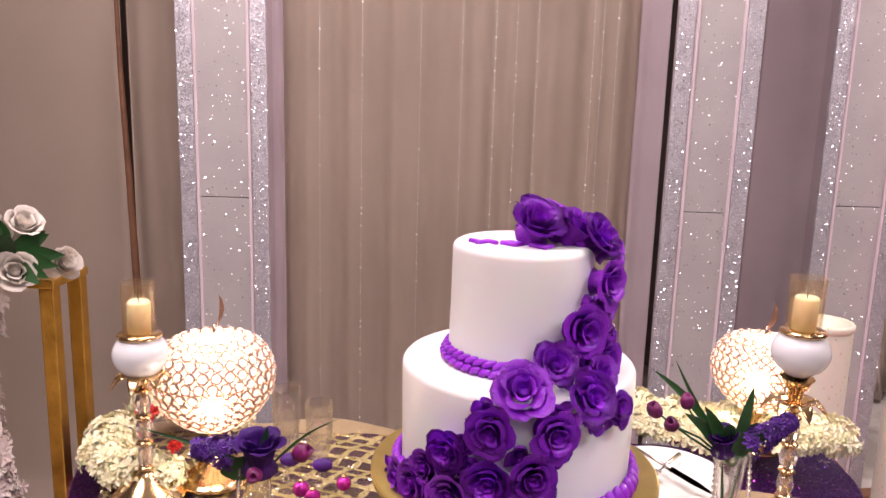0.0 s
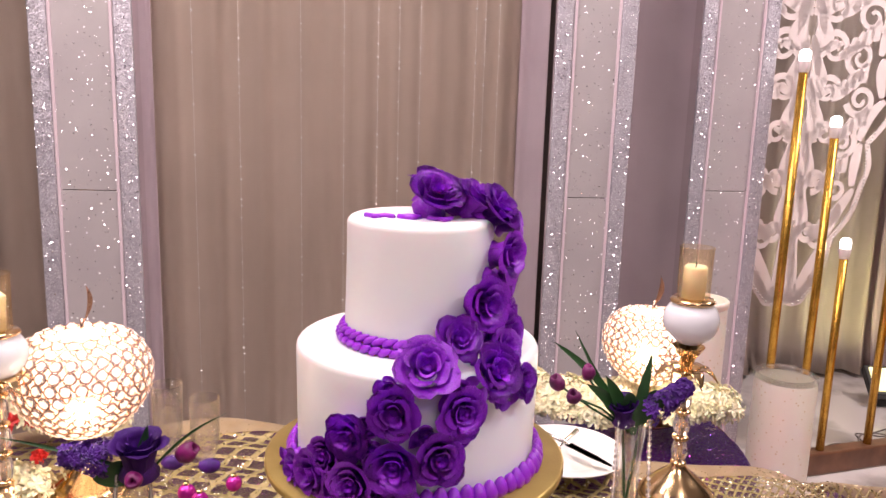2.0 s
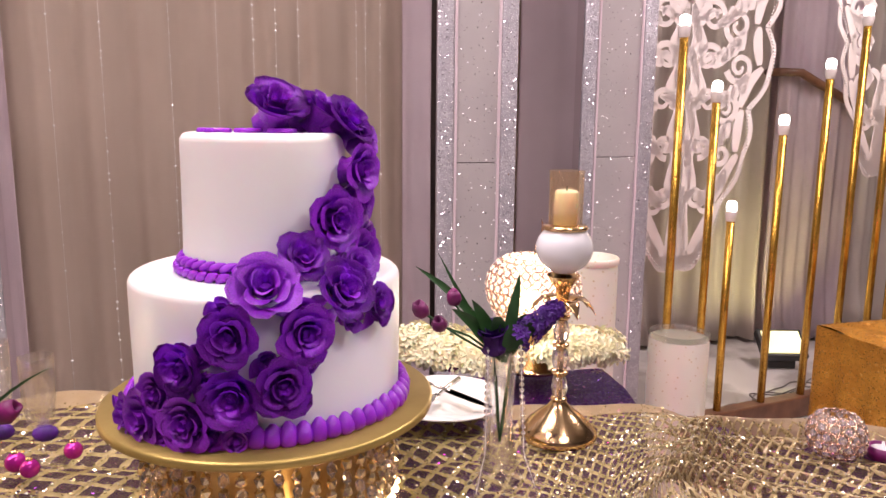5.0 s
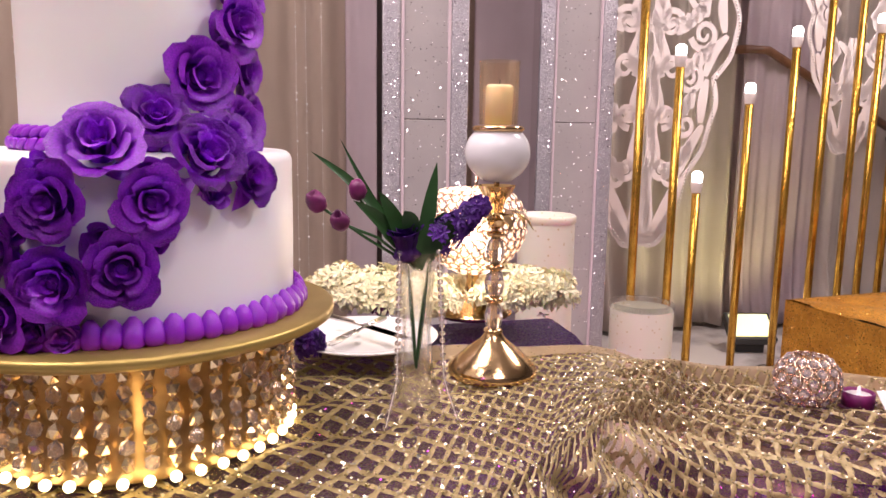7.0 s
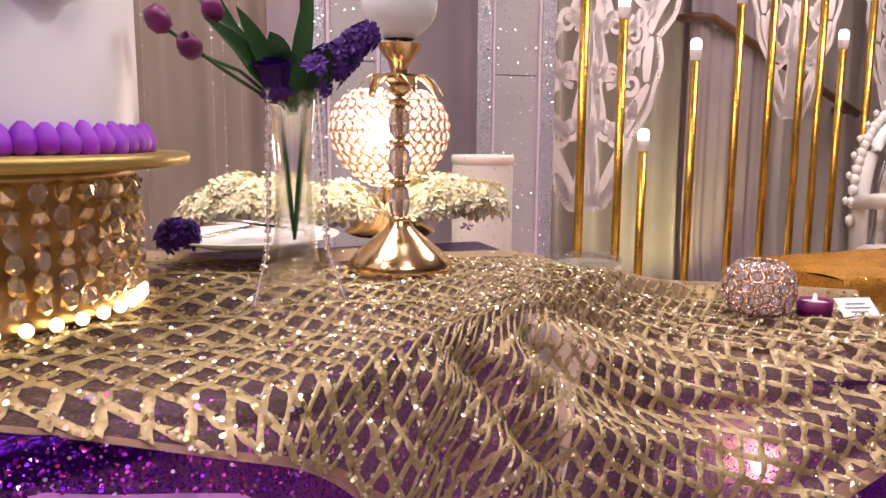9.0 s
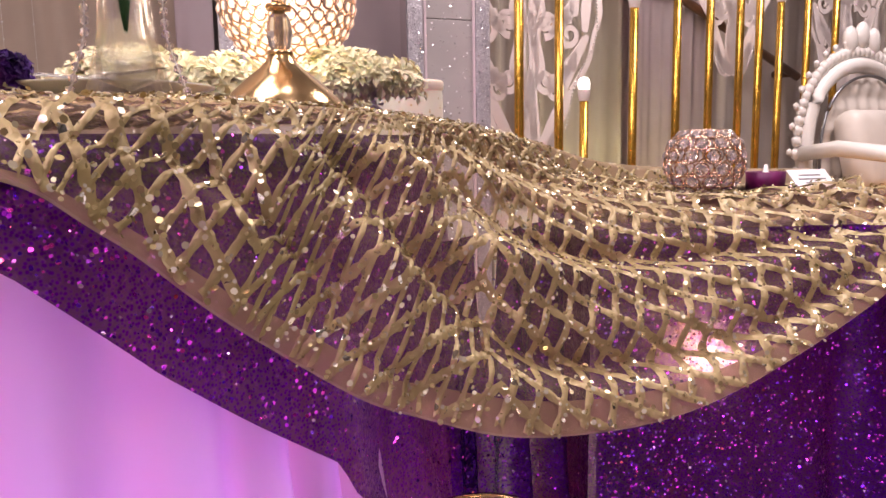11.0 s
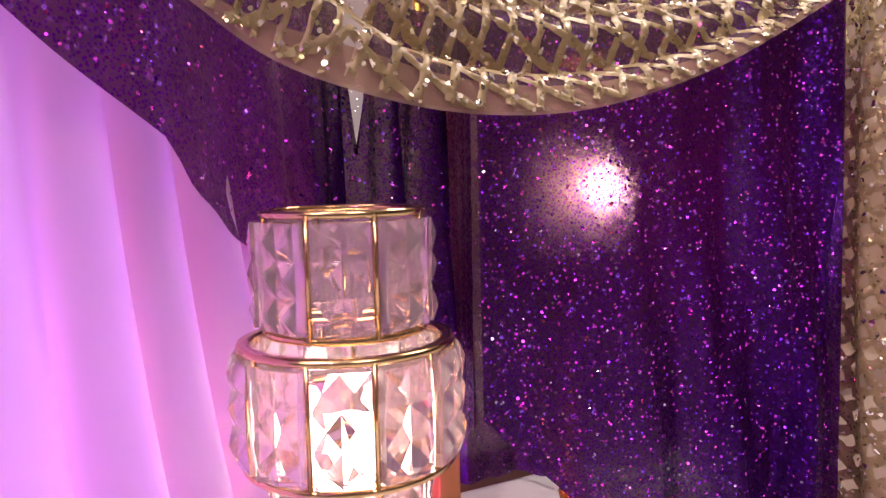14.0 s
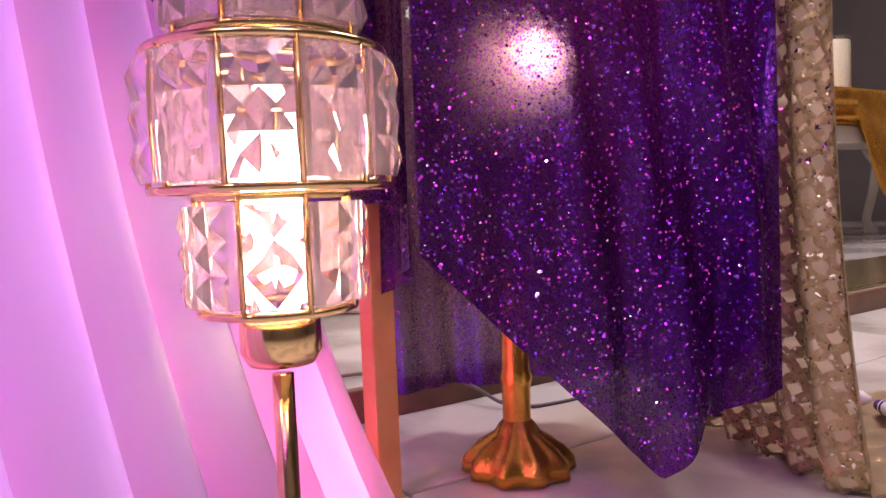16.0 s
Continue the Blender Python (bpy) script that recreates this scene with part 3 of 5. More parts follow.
def net_paths(uu, vv, pitch, lie, step):
    """Lines of a square lattice laid on the slant over a cloth of uu by vv metres."""
    c, s = math.cos(NET_TURN), math.sin(NET_TURN)
    reach = int((uu + 3 * vv) / pitch) + 2
    for along, across in (((c, s), (-s, c)), ((-s, c), (c, s))):
        for k in range(-reach, reach):
            run = []
            for i in range(-reach * int(pitch / step), reach * int(pitch / step)):
                x, y = across[0] * k * pitch + along[0] * i * step, across[1] * k * pitch + along[1] * i * step
                if 0.001 <= x / uu <= 0.999 and 0.001 <= lie(x / uu, y, vv) <= 0.999:
                    run.append((x, y))
                elif len(run) > 2:
                    yield across, run
                    run = []
            if len(run) > 2:
                yield across, run


def net_lines(f, uu, vv, pitch, w, lift, lie=flat, step=0.0052):
    """Bands of sequins that cross squarely, lying on a cloth."""
    verts, faces = [], []
    clip = lambda q: max(0.0, min(1.0, q))
    at = lambda x, y: f(clip(x / uu), clip(lie(clip(x / uu), y, vv)))
    for n, (across, run) in enumerate(net_paths(uu, vv, pitch, lie, step)):
        base = None
        for i, (x, y) in enumerate(run):
            h = w / 2 * (1 + 0.16 * math.sin(n * 7.3 + i * 1.9) + 0.12 * math.sin(n * 3.1 + i * 4.7))
            a, b = at(x - across[0] * h, y - across[1] * h), at(x + across[0] * h, y + across[1] * h)
            nrm = normal(f, x / uu, clip(lie(x / uu, y, vv)))[0] * lift
            q = len(verts)
            verts += [tuple(a + nrm * 0.5), tuple(at(x, y) + nrm * 1.5), tuple(b + nrm * 0.5)]
            if base is not None:
                faces += [(base, base + 1, q + 1, q), (base + 1, base + 2, q + 2, q + 1)]
            base = q
    bm = bmesh.new()
    me = bpy.data.meshes.new("net")
    me.from_pydata(verts, [], faces)
    bm.from_mesh(me)
    bpy.data.meshes.remove(me)
    return bm


def normal(f, u, v):
    d = f(min(1, u + 0.003), v) - f(max(0, u - 0.003), v)
    e = f(u, min(1, v + 0.008)) - f(u, max(0, v - 0.008))
    return -d.cross(e).normalized(), d.normalized(), e.normalized()


def spangles(name, f, uu, vv, pitch, across, lift, parent, seed, lie=flat, share_of=0.5, step=0.0052):
    """Small gold discs, each tilted its own way, along the crossing bands of a cloth."""
    rnd = random.Random(seed)
    verts, faces = [], []
    for _, run in net_paths(uu, vv, pitch, lie, step):
        for x, y in run:
            if rnd.random() > share_of:
                continue
            u, v = x / uu, lie(x / uu, y, vv)
            n, d, e = normal(f, u, v)
            t = (n + Vector((rnd.gauss(0, 0.34), rnd.gauss(0, 0.34), rnd.gauss(0, 0.34)))).normalized()
            c = f(u, v) + n * (lift + rnd.uniform(0, 0.0012)) + d * rnd.uniform(-across, across) + e * rnd.uniform(-across, across)
            disc(verts, faces, c, t, rnd.choice((0.0008, 0.0010, 0.0012, 0.0016, 0.0020)))
    return disc_mesh(name, verts, faces, m_spangle, parent)


def glints(f, n, parent, seed, out=1.0, v0=0.0):
    """Loose bright sequins strewn over a purple cloth."""
    rnd = random.Random(seed)
    verts, faces = [], []
    for _ in range(n):
        u, v = rnd.uniform(0.005, 0.995), rnd.uniform(v0 + 0.005, 0.995)
        nrm = normal(f, u, v)[0] * out
        t = (nrm + Vector((rnd.gauss(0, 0.35), rnd.gauss(0, 0.35), rnd.gauss(0.30, 0.40)))).normalized()
        disc(verts, faces, f(u, v) + nrm * 0.0022, t, rnd.choice((0.0006, 0.0008, 0.0010, 0.0014)))
    return tagged(disc_mesh("sequin", verts, faces, m_glint, parent), "loose bright purple sequin layer", kind="stuff")


part("net_ground", net_lines(overlay, 1.95, 0.50, 0.0262, 0.0080, 0.0016, gathered), m_net, ov, "gold lattice bands")
tagged(spangles("sequin_net", overlay, 1.95, 0.50, 0.0262, 0.0040, 0.0034, ov, 3, gathered, 1.0), "gold spangles sewn along the lattice", kind="stuff")
part("hem", surf(lambda u, v: overlay(u, 0.955 + 0.045 * v) + Vector((0, 0.0015, -0.002 * v)), 220, 6), m_dense, ov, "plain folded hem")
part("hem", surf(lambda u, v: overlay(u, 0.045 * v) + Vector((0, 0.001, 0.0045)), 220, 6), m_dense, ov, "plain folded hem")
glints(purple_f, 5200, cloth, 31, 1.0, 0.3)

# ---- the side table under purple sequin cloth ----
A, B, C, D = Vector((0.935, 1.205, 0)), Vector((1.255, 1.085, 0)), Vector((1.385, 1.42, 0)), Vector((1.065, 1.54, 0))
t = thing("pedestal_table", (1.135, 1.328, 0), "small gold pedestal table draped in purple sequin cloth", "side table")
part("tabletop", lathe([(0, 0.600), (0.15, 0.600), (0.156, 0.608), (0.156, 0.622), (0.15, 0.63), (0, 0.63)], 32), m_gold, t)
part("stem", lathe([(0.016, 0.03), (0.0165, 0.10), (0.019, 0.11), (0.016, 0.12), (0.016, 0.56), (0.03, 0.60)], 20), m_pole, t, "gold metal pedestal stem")
part("base", lathe([(0.016, 0.062), (0.022, 0.055), (0.026, 0.046), (0.050, 0.030), (0.060, 0.018), (0.062, 0.004), (0, 0.002)], 96, wob=lambda a, z: 1 + 0.07 * math.cos(10 * a) * (1 if z < 0.05 else 0)), m_pole, t, "scalloped gold metal base")


def side(p, q, low, ph, amp=0.012):
    """One hanging side of a square cloth; low(u): the height of its lower edge."""
    d = (q - p).normalized()
    out = Vector((d.y, -d.x, 0))

    def f(u, v):
        z1 = low(u)
        k = v
        fold = math.sin(u * 17 + ph) + 0.5 * math.sin(u * 41 + ph * 2 + k)
        w = p.lerp(q, u) + out * (amp * (0.15 + k) * fold + 0.004)
        w.z = 0.646 + (z1 - 0.646) * k
        return w
    return f


def low_front(u):
    return 0.27 - 0.225 * min(1.0, u / 0.66) if u < 0.66 else 0.045 + 0.16 * (u - 0.66) / 0.34


cl = thing("purple_side_cloth", (0, 0, 0), "purple sequin cloth hanging to a point over the side table", "tablecloth")
bm = surf(lambda u, v: (A.lerp(B, u)).lerp(D.lerp(C, u), v) + Vector((0, 0, 0.646)), 12, 12)
part("top_panel", bm, m_seq, cl)


def front_f(u, v):
    """The front: nearly plain near its inner edge, soft slanting folds towards the corner."""
    p = side(A, B, low_front, 0.6, 0.0035)(u, v)
    k = max(0.0, min(1.0, (u - 0.35) / 0.4)) * (0.25 + 0.75 * v)
    o = 0.017 * k * math.sin(u * 27 - 5 * v + 0.8 * math.sin(v * 6)) + 0.004 * k * math.sin(u * 61 + 3 * v)
    return p + Vector((-0.35, -0.94, 0)) * o


part("front_drop", surf(front_f, 110, 50), m_seq, cl)
glints(front_f, 3600, cl, 32)
part("right_drop", surf(side(B, C, lambda u: 0.12 - 0.07 * math.sin(u * math.pi), 1.6), 50, 30), m_seq, cl)
part("back_drop", surf(side(C, D, lambda u: 0.06, 2.6), 50, 30), m_seq, cl)
part("left_drop", surf(side(D, A, lambda u: 0.16 + 0.10 * u, 3.6, 0.006), 50, 30), m_seq, cl)
tl = thing("purple_cloth_tail", (0, 0, 0), "gathered dark purple sequin cloth hanging between the tables", "tablecloth")
tail_side = side(Vector((0.775, 1.20, 0)), Vector((0.975, 1.325, 0)), lambda u: 0.24 + 0.10 * u, 0.2, 0.02)


def tail_f(u, v):
    """The tail hangs in two halves that part in a narrow V at the top."""
    p = tail_side(u, v)
    p.z = min(p.z, 0.66 - 0.15 * max(0.0, 1 - abs(u - 0.30) / 0.09))
    return p


part("folds", surf(tail_f, 140, 40), m_seq, tl)
glints(tail_f, 900, tl, 33)


# gold net that falls from the corner of the side table to the floor
def fall(u, v):
    p = B.lerp(C, -0.06 + 0.80 * u) + Vector((0.022, -0.022, 0))
    s = 5 * TAU * u
    o = Vector((0.93, -0.36, 0)) * (0.012 * math.sin(s) * (0.4 + v) + 0.012)
    if v < 0.8:
        k = v / 0.8
        p += o
        p.z = 0.662 - 0.650 * k
        p += Vector((0.05, -0.01, 0)) * k ** 3
        return p
    k = (v - 0.8) / 0.2
    p += o + Vector((0.05 + 0.30 * k, -0.01 - 0.10 * k, 0))
    p.z = 0.012 + 0.006 * math.sin(k * 9 + s)
    return p


fl = thing("gold_net_fall", (0, 0, 0), "gold sequin net cloth falling from the side table onto the floor", "overlay cloth")
part("tulle", surf(fall, 60, 60), m_dense, fl, "sheer beige tulle ground")
part("net_ground", net_lines(fall, 0.50, 0.95, 0.0262, 0.0125, -0.002), m_net, fl, "gold lattice bands")
tagged(spangles("sequin_net", fall, 0.50, 0.95, 0.0262, 0.0050, -0.0036, fl, 4, share_of=1.0), "gold spangles sewn along the lattice", kind="stuff")

# bulb on the pedestal stem, seen through the cloth
bl = thing("under_cloth_lamp", (1.154, 1.300, 0.0), "small warm bulb glowing behind the purple sequin cloth", "lamp")
part("bulb", ball(0.010, (0, 0, 0.475), 3), M("hot_bulb", (1, 0.9, 0.8), 0.4).emit((1.0, 0.80, 0.66), 36), bl)
part("holder", tube([(0, 0, 0.485), (0, 0, 0.60)], 0.008, 10), m_black, bl, "black lamp holder")
lamp("under_cloth_light", "POINT", (1.154, 1.287, 0.475), 1.05, (1.0, 0.74, 0.68), 0.010)

# ---- cake ----
CX, CY = 0.266, 1.249
Z0, Z1, Z2 = 0.886, 1.041, 1.199
st = thing("cake_stand", (CX, CY, 0.755), "round gold cake stand hung with crystal strands", "cake stand")
part("drum", lathe([(0, 0.002), (0.142, 0.002), (0.146, 0.006), (0.138, 0.014), (0.136, 0.105), (0.150, 0.110), (0.152, 0.117), (0, 0.117)], 64), M("bronze_mesh", (0.36, 0.23, 0.10), 0.35, 0.9).vary((0.62, 0.42, 0.20), (0.34, 0.22, 0.10), 40), st, "dark gold drum behind the strands")
rndc = random.Random(7)
bmx = ball(0.0078, sub=1, scale=(0.95, 0.8, 1.15))
crystal_me = finish("crystal", bmx, m_crystal, False)
bmx = ball(0.0078, sub=1, scale=(0.95, 0.8, 1.15))
facet_me = finish("crystal", bmx, M("champagne_crystal", (0.94, 0.76, 0.50), 0.08, 0.75), False)
for i in range(49):
    a = TAU * i / 49
    for j in range(6):
        r = 0.150 + rndc.uniform(-0.0012, 0.0012)
        share("crystal", crystal_me if (i * 2 + j) % 3 == 0 else facet_me, st, pose(r * math.cos(a), r * math.sin(a), 0.103 - 0.0160 * j, rndc.uniform(-14, 14), rndc.uniform(-14, 14), rndc.uniform(0, 90)))
bmx = ball(0.0052, sub=2)
led_me = finish("led_bead", bmx, m_ledbead)
for i in range(44):
    a = TAU * i / 44
    share("led_bead", led_me, st, pose(0.152 * math.cos(a), 0.152 * math.sin(a), 0.007))
lamp("cake_stand_light", "POINT", (CX + 0.02, CY - 0.185, 0.772), 0.10, (1.0, 0.7, 0.35), 0.02)

ck = thing("wedding_cake", (CX, CY, 0.874), "two-tier white iced cake with a cascade of purple icing roses", "cake")
c0 = 0.874
part("cake_board", lathe([(0, 0), (0.194, 0), (0.197, 0.002), (0.197, 0.009), (0.194, 0.011), (0, 0.011)], 96), m_board, ck, "round gold foil cake board")


def tier(r0, r1, z0, z1, name):
    prof = [(r0, z0 - c0)]
    for k in range(1, 12):
        prof.append((r0 + (r1 - r0) * k / 12, z0 - c0 + (z1 - z0 - 0.011) * k / 12))
    for k in range(6):
        a = k / 5 * math.pi / 2
        prof.append((r1 - 0.010 + 0.010 * math.cos(a), z1 - c0 - 0.010 + 0.010 * math.sin(a)))
    for k in range(1, 5):
        prof.append(((r1 - 0.010) * (1 - k / 4), z1 - c0))
    part(name, lathe(prof, 96, wob=lambda a, z: 1 + 0.004 * math.sin(3 * a + 9 * z) + 0.003 * math.sin(5 * a + 30 * z)), m_icing, ck, "smooth white iced tier")


tier(0.155, 0.156, Z0, Z1, "bottom_tier")
tier(0.095, 0.0925, Z1, Z2, "top_tier")


def rose_mesh(seed, layers, mat=None):
    """A piped rose of radius about 1: its wound heart, and its curling petals one by one."""
    rnd = random.Random(seed)
    mat = mat or m_purple

    def petal(ang, rad, wid, h0, h1, flare, curl):
        tip = rnd.uniform(1.6, 2.8)
        wave = rnd.uniform(0, TAU)

        def f(u, v):
            a = ang + (u - 0.5) * wid * (1 - 0.25 * v * v * abs(2 * u - 1))
            b = v * (1 - 0.30 * abs(2 * u - 1) ** tip)
            r = rad + flare * b ** 1.4 + curl * max(0, b - 0.7) * 1.2 + 0.03 * v * math.sin(9 * u + wave)
            z = h0 + (h1 - h0) * math.sin(b * math.pi / 2 * 0.95) - curl * max(0, b - 0.75) * 1.3
            return Vector((r * math.cos(a), r * math.sin(a), z))
        bm = surf(f, 6, 5)
        bmesh.ops.solidify(bm, geom=bm.faces[:], thickness=0.035)
        return finish("petal", bm, mat)

    bm = bmesh.new()
    bmesh.ops.create_cone(bm, cap_ends=True, segments=10, radius1=0.50, radius2=0.10, depth=0.7, matrix=pose(0, 0, 0.22))

    def heart(u, v):
        a = u * TAU * 2.1
        r = 0.07 + 0.13 * u + 0.05 * v
        return Vector((r * math.cos(a), r * math.sin(a), 0.35 + 0.45 * v - 0.08 * u * v))
    surf(heart, 26, 3, bm)
    petals = []
    for cnt, rad, wid, h0, h1, flare, curl in layers:
        st0 = rnd.uniform(0, TAU)
        for k in range(cnt):
            petals.append(petal(st0 + TAU * k / cnt + rnd.uniform(-0.15, 0.15), rad, wid * rnd.uniform(0.9, 1.15), h0, h1 * rnd.uniform(0.90, 1.08), flare * rnd.uniform(0.8, 1.2), curl * rnd.uniform(0.5, 1.5)))
    return finish("rose_heart", bm, mat), petals


def put_rose(rose, name, parent, m):
    core, petals = rose
    ob = share(name, core, parent, m)
    for p in petals:
        share("petal", p, ob, Matrix.Identity(4))
    return ob


full = ((3, 0.18, 2.6, 0.10, 0.90, 0.14, 0.10), (4, 0.26, 2.2, 0.0, 0.88, 0.26, 0.18), (5, 0.32, 2.1, -0.15, 0.78, 0.44, 0.28))
cupped = ((3, 0.18, 2.6, 0.10, 0.95, 0.12, 0.05), (4, 0.26, 2.2, -0.10, 0.95, 0.20, 0.12), (5, 0.30, 2.1, -0.30, 0.92, 0.34, 0.18))
roses = [rose_mesh(k, full) for k in (1, 2, 3)]
buds = [rose_mesh(9, full[:2])]
bmx = surf(lambda u, v: Vector(((u - 0.5) * 0.9 * math.sin(math.pi * min(1, v * 0.96 + 0.04)) ** 0.8 * (1.15 - v * 0.7), v * 1.3, 0.16 * math.sin(v * 3) + 0.25 * (2 * u - 1) ** 2 * (1 - v))), 6, 8)
leaf_me = finish("icing_petal", bmx, m_purple)


def on_side(me, name, radius, ang, z, size, tilt=0.0, spin=0.0, turn=1.0):
    """Set a flower on a tier's side; ang in degrees, 0 to the front, plus to the right."""
    a = radians(ang)
    d = Vector((math.sin(a * turn), -math.cos(a * turn), math.tan(radians(tilt)))).normalized()
    m = Matrix.Translation((radius * math.sin(a), -radius * math.cos(a), z - c0)) @ d.to_track_quat("Z", "Y").to_matrix().to_4x4() @ pose(0, 0, 0, 0, 0, spin) @ Matrix.Diagonal((size, size, size, 1))
    if isinstance(me, tuple):
        put_rose(me, name, ck, m)
    else:
        share(name, me, ck, m)


rq = random.Random(12)
# radius, angle, height, size, tilt
ROSES = (
    (0.020, 30, 1.212, 0.040, 50), (0.046, 130, 1.212, 0.036, 66), (0.040, 100, 1.207, 0.030, 60), (0.034, 165, 1.214, 0.034, 76), (0.060, 80, 1.206, 0.035, 52), (0.084, 78, 1.199, 0.036, 40), (0.100, 88, 1.188, 0.028, 22),
    (0.097, 68, 1.156, 0.034, 6), (0.097, 40, 1.106, 0.036, 4), (0.099, 86, 1.118, 0.026, 0), (0.099, 84, 1.076, 0.026, 0), (0.106, 62, 1.060, 0.030, 14), (0.097, 56, 1.131, 0.022, 0),
    (0.112, 18, 1.062, 0.030, 34), (0.137, -1, 1.036, 0.038, 38), (0.141, 29, 1.030, 0.037, 30), (0.148, 44, 1.018, 0.026, 8), (0.150, 12, 1.020, 0.024, 12), (0.150, -16, 1.024, 0.024, 14), (0.150, 30, 1.008, 0.022, 4), (0.124, 44, 1.048, 0.026, 30),
    (0.153, -13, 1.003, 0.034, 4), (0.153, 12, 1.003, 0.032, 4), (0.153, -31, 0.968, 0.031, 0), (0.154, -13, 0.942, 0.035, 0), (0.154, 4, 0.953, 0.033, 0), (0.154, -49, 0.908, 0.032, 0), (0.154, -29, 0.914, 0.033, 0),
    (0.155, -12, 0.896, 0.020, 0), (0.155, -61, 0.898, 0.028, 0), (0.154, -42, 0.938, 0.027, 0), (0.154, -23, 0.985, 0.022, 0), (0.154, -1, 0.976, 0.022, 0), (0.155, -74, 0.897, 0.024, 0), (0.155, -40, 0.897, 0.024, 0), (0.155, -20, 0.900, 0.022, 0), (0.154, -22, 0.952, 0.022, 0), (0.154, 12, 0.972, 0.020, 0),
)
for k, (r, a, z, s, tl) in enumerate(ROSES):
    on_side(roses[k % 3] if s > 0.025 else buds[0], "icing_rose", r, a, z, s * 1.14, tl, rq.uniform(0, 360), 0.72 if z > 1.05 else 1.0)
for k in range(64):
    r, a, z, s, tl = ROSES[k % len(ROSES)]
    if z > 1.185:
        continue
    r2 = r + (0.004 if z < 1.2 else 0.0)
    on_side(leaf_me, "icing_petal", r2, a + rq.uniform(-9, 6), z + rq.uniform(-0.012, 0.012), rq.uniform(0.019, 0.027), tl + rq.uniform(-10, 25), rq.uniform(0, 360), 0.7 if z > 1.05 else 1.0)

# piped shell borders
bmx = ball(1.0, (0, 0, 0), 2, None, (1.0, 0.8, 0.8))
for v in bmx.verts:
    k = 1 - 0.45 * (v.co.x + 1) / 2
    v.co.y *= k * (1 + 0.12 * math.cos(6 * math.atan2(v.co.z, v.co.y)))
    v.co.z *= k * (1 + 0.12 * math.cos(6 * math.atan2(v.co.z, v.co.y)))
shell_me = finish("piped_shell", bmx, m_purple)
for i in range(46):
    a = TAU * i / 46
    for row in range(2):
        m = Matrix.Translation(((0.101 - 0.004 * row) * math.cos(a + row * 0.05), (0.101 - 0.004 * row) * math.sin(a + row * 0.05), Z1 + 0.006 - c0 + row * 0.011)) @ pose(0, 0, 0, rq.uniform(-15, 15), -25 + rq.uniform(-8, 8), math.degrees(a) + 90 + (20 if row else -14)) @ Matrix.Diagonal((0.011, 0.0095 * (0.9 - 0.2 * row), 0.0095 * (0.9 - 0.15 * row), 1))
        share("piped_shell", shell_me, ck, m)
# the lower border: single upright shells, tips up
for i in range(64):
    a = TAU * i / 64
    m = Matrix.Translation((0.162 * math.cos(a), 0.162 * math.sin(a), Z0 + 0.010 - c0)) @ pose(0, 0, 0, 0, 0, math.degrees(a)) @ pose(0, 0, 0, rq.uniform(-6, 6), -100 + rq.uniform(-8, 8), 0) @ Matrix.Diagonal((0.0140 * rq.uniform(0.90, 1.10), 0.0155, 0.0120, 1))
    share("piped_shell", shell_me, ck, m)
# piped strokes on the top
for pts in (((-0.070, -0.020), (-0.055, -0.034)), ((-0.062, -0.036), (-0.046, -0.022), (-0.036, -0.034)), ((-0.030, -0.030), (-0.014, -0.044), (-0.004, -0.036), (-0.016, -0.026), (-0.028, -0.032)), ((0.006, -0.040), (0.024, -0.056), (0.034, -0.040)), ((0.014, -0.048), (0.032, -0.049))):
    part("piped_stroke", tube([(x * 1.0, y * 1.0, Z2 - c0 + 0.002) for x, y in pts], 0.0033, 8), m_purple, ck, "short piped icing stroke")

# ---- crystal lamp in front of the side table ----
LX, LY = 0.749, 1.050
lp = thing("crystal_lamp", (LX, LY, 0.0), "three-tier crystal lamp on a slim gold stand, lit", "lamp")
part("stem", lathe([(0.0, 0.225), (0.006, 0.225), (0.0062, 0.10), (0.008, 0.03), (0.07, 0.014), (0.075, 0.004), (0.0, 0.001)], 24), m_gold, lp, "slim gold stem and foot")
part("cup", lathe([(0.006, 0.230), (0.018, 0.231), (0.022, 0.238), (0.022, 0.254), (0.019, 0.258), (0.006, 0.258)], 28), m_gold, lp, "small gold cup")


def crystal_panel(w, h):
    """A flat cut-crystal block; its face is a net of small pyramids."""
    bm = bmesh.new()
    d, nx, nz = 0.0045, 2, 3
    rnd = random.Random(int(w * 1e5))
    g = [[bm.verts.new((-w + 2 * w * i / nx, -d + rnd.uniform(-0.001, 0.001), -h + 2 * h * k / nz)) for k in range(nz + 1)] for i in range(nx + 1)]
    for i in range(nx):
        for k in range(nz):
            q = (g[i][k], g[i + 1][k], g[i + 1][k + 1], g[i][k + 1])
            c = sum((v.co for v in q), Vector()) / 4
            mid = bm.verts.new(c + Vector((rnd.uniform(-0.3, 0.3) * w / nx, -0.0042, rnd.uniform(-0.3, 0.3) * h / nz)))
            for e in range(4):
                bm.faces.new((q[e], q[(e + 1) % 4], mid))
    rim = [g[i][0] for i in range(nx + 1)] + [g[nx][k] for k in range(1, nz + 1)] + [g[i][nz] for i in range(nx - 1, -1, -1)] + [g[0][k] for k in range(nz - 1, 0, -1)]
    back = [bm.verts.new((v.co.x, d, v.co.z)) for v in rim]
    for e in range(len(rim)):
        bm.faces.new((rim[e], rim[(e + 1) % len(rim)], back[(e + 1) % len(rim)], back[e]))
    bm.faces.new(back)
    return finish("crystal_block", bm, m_pinklit, False)


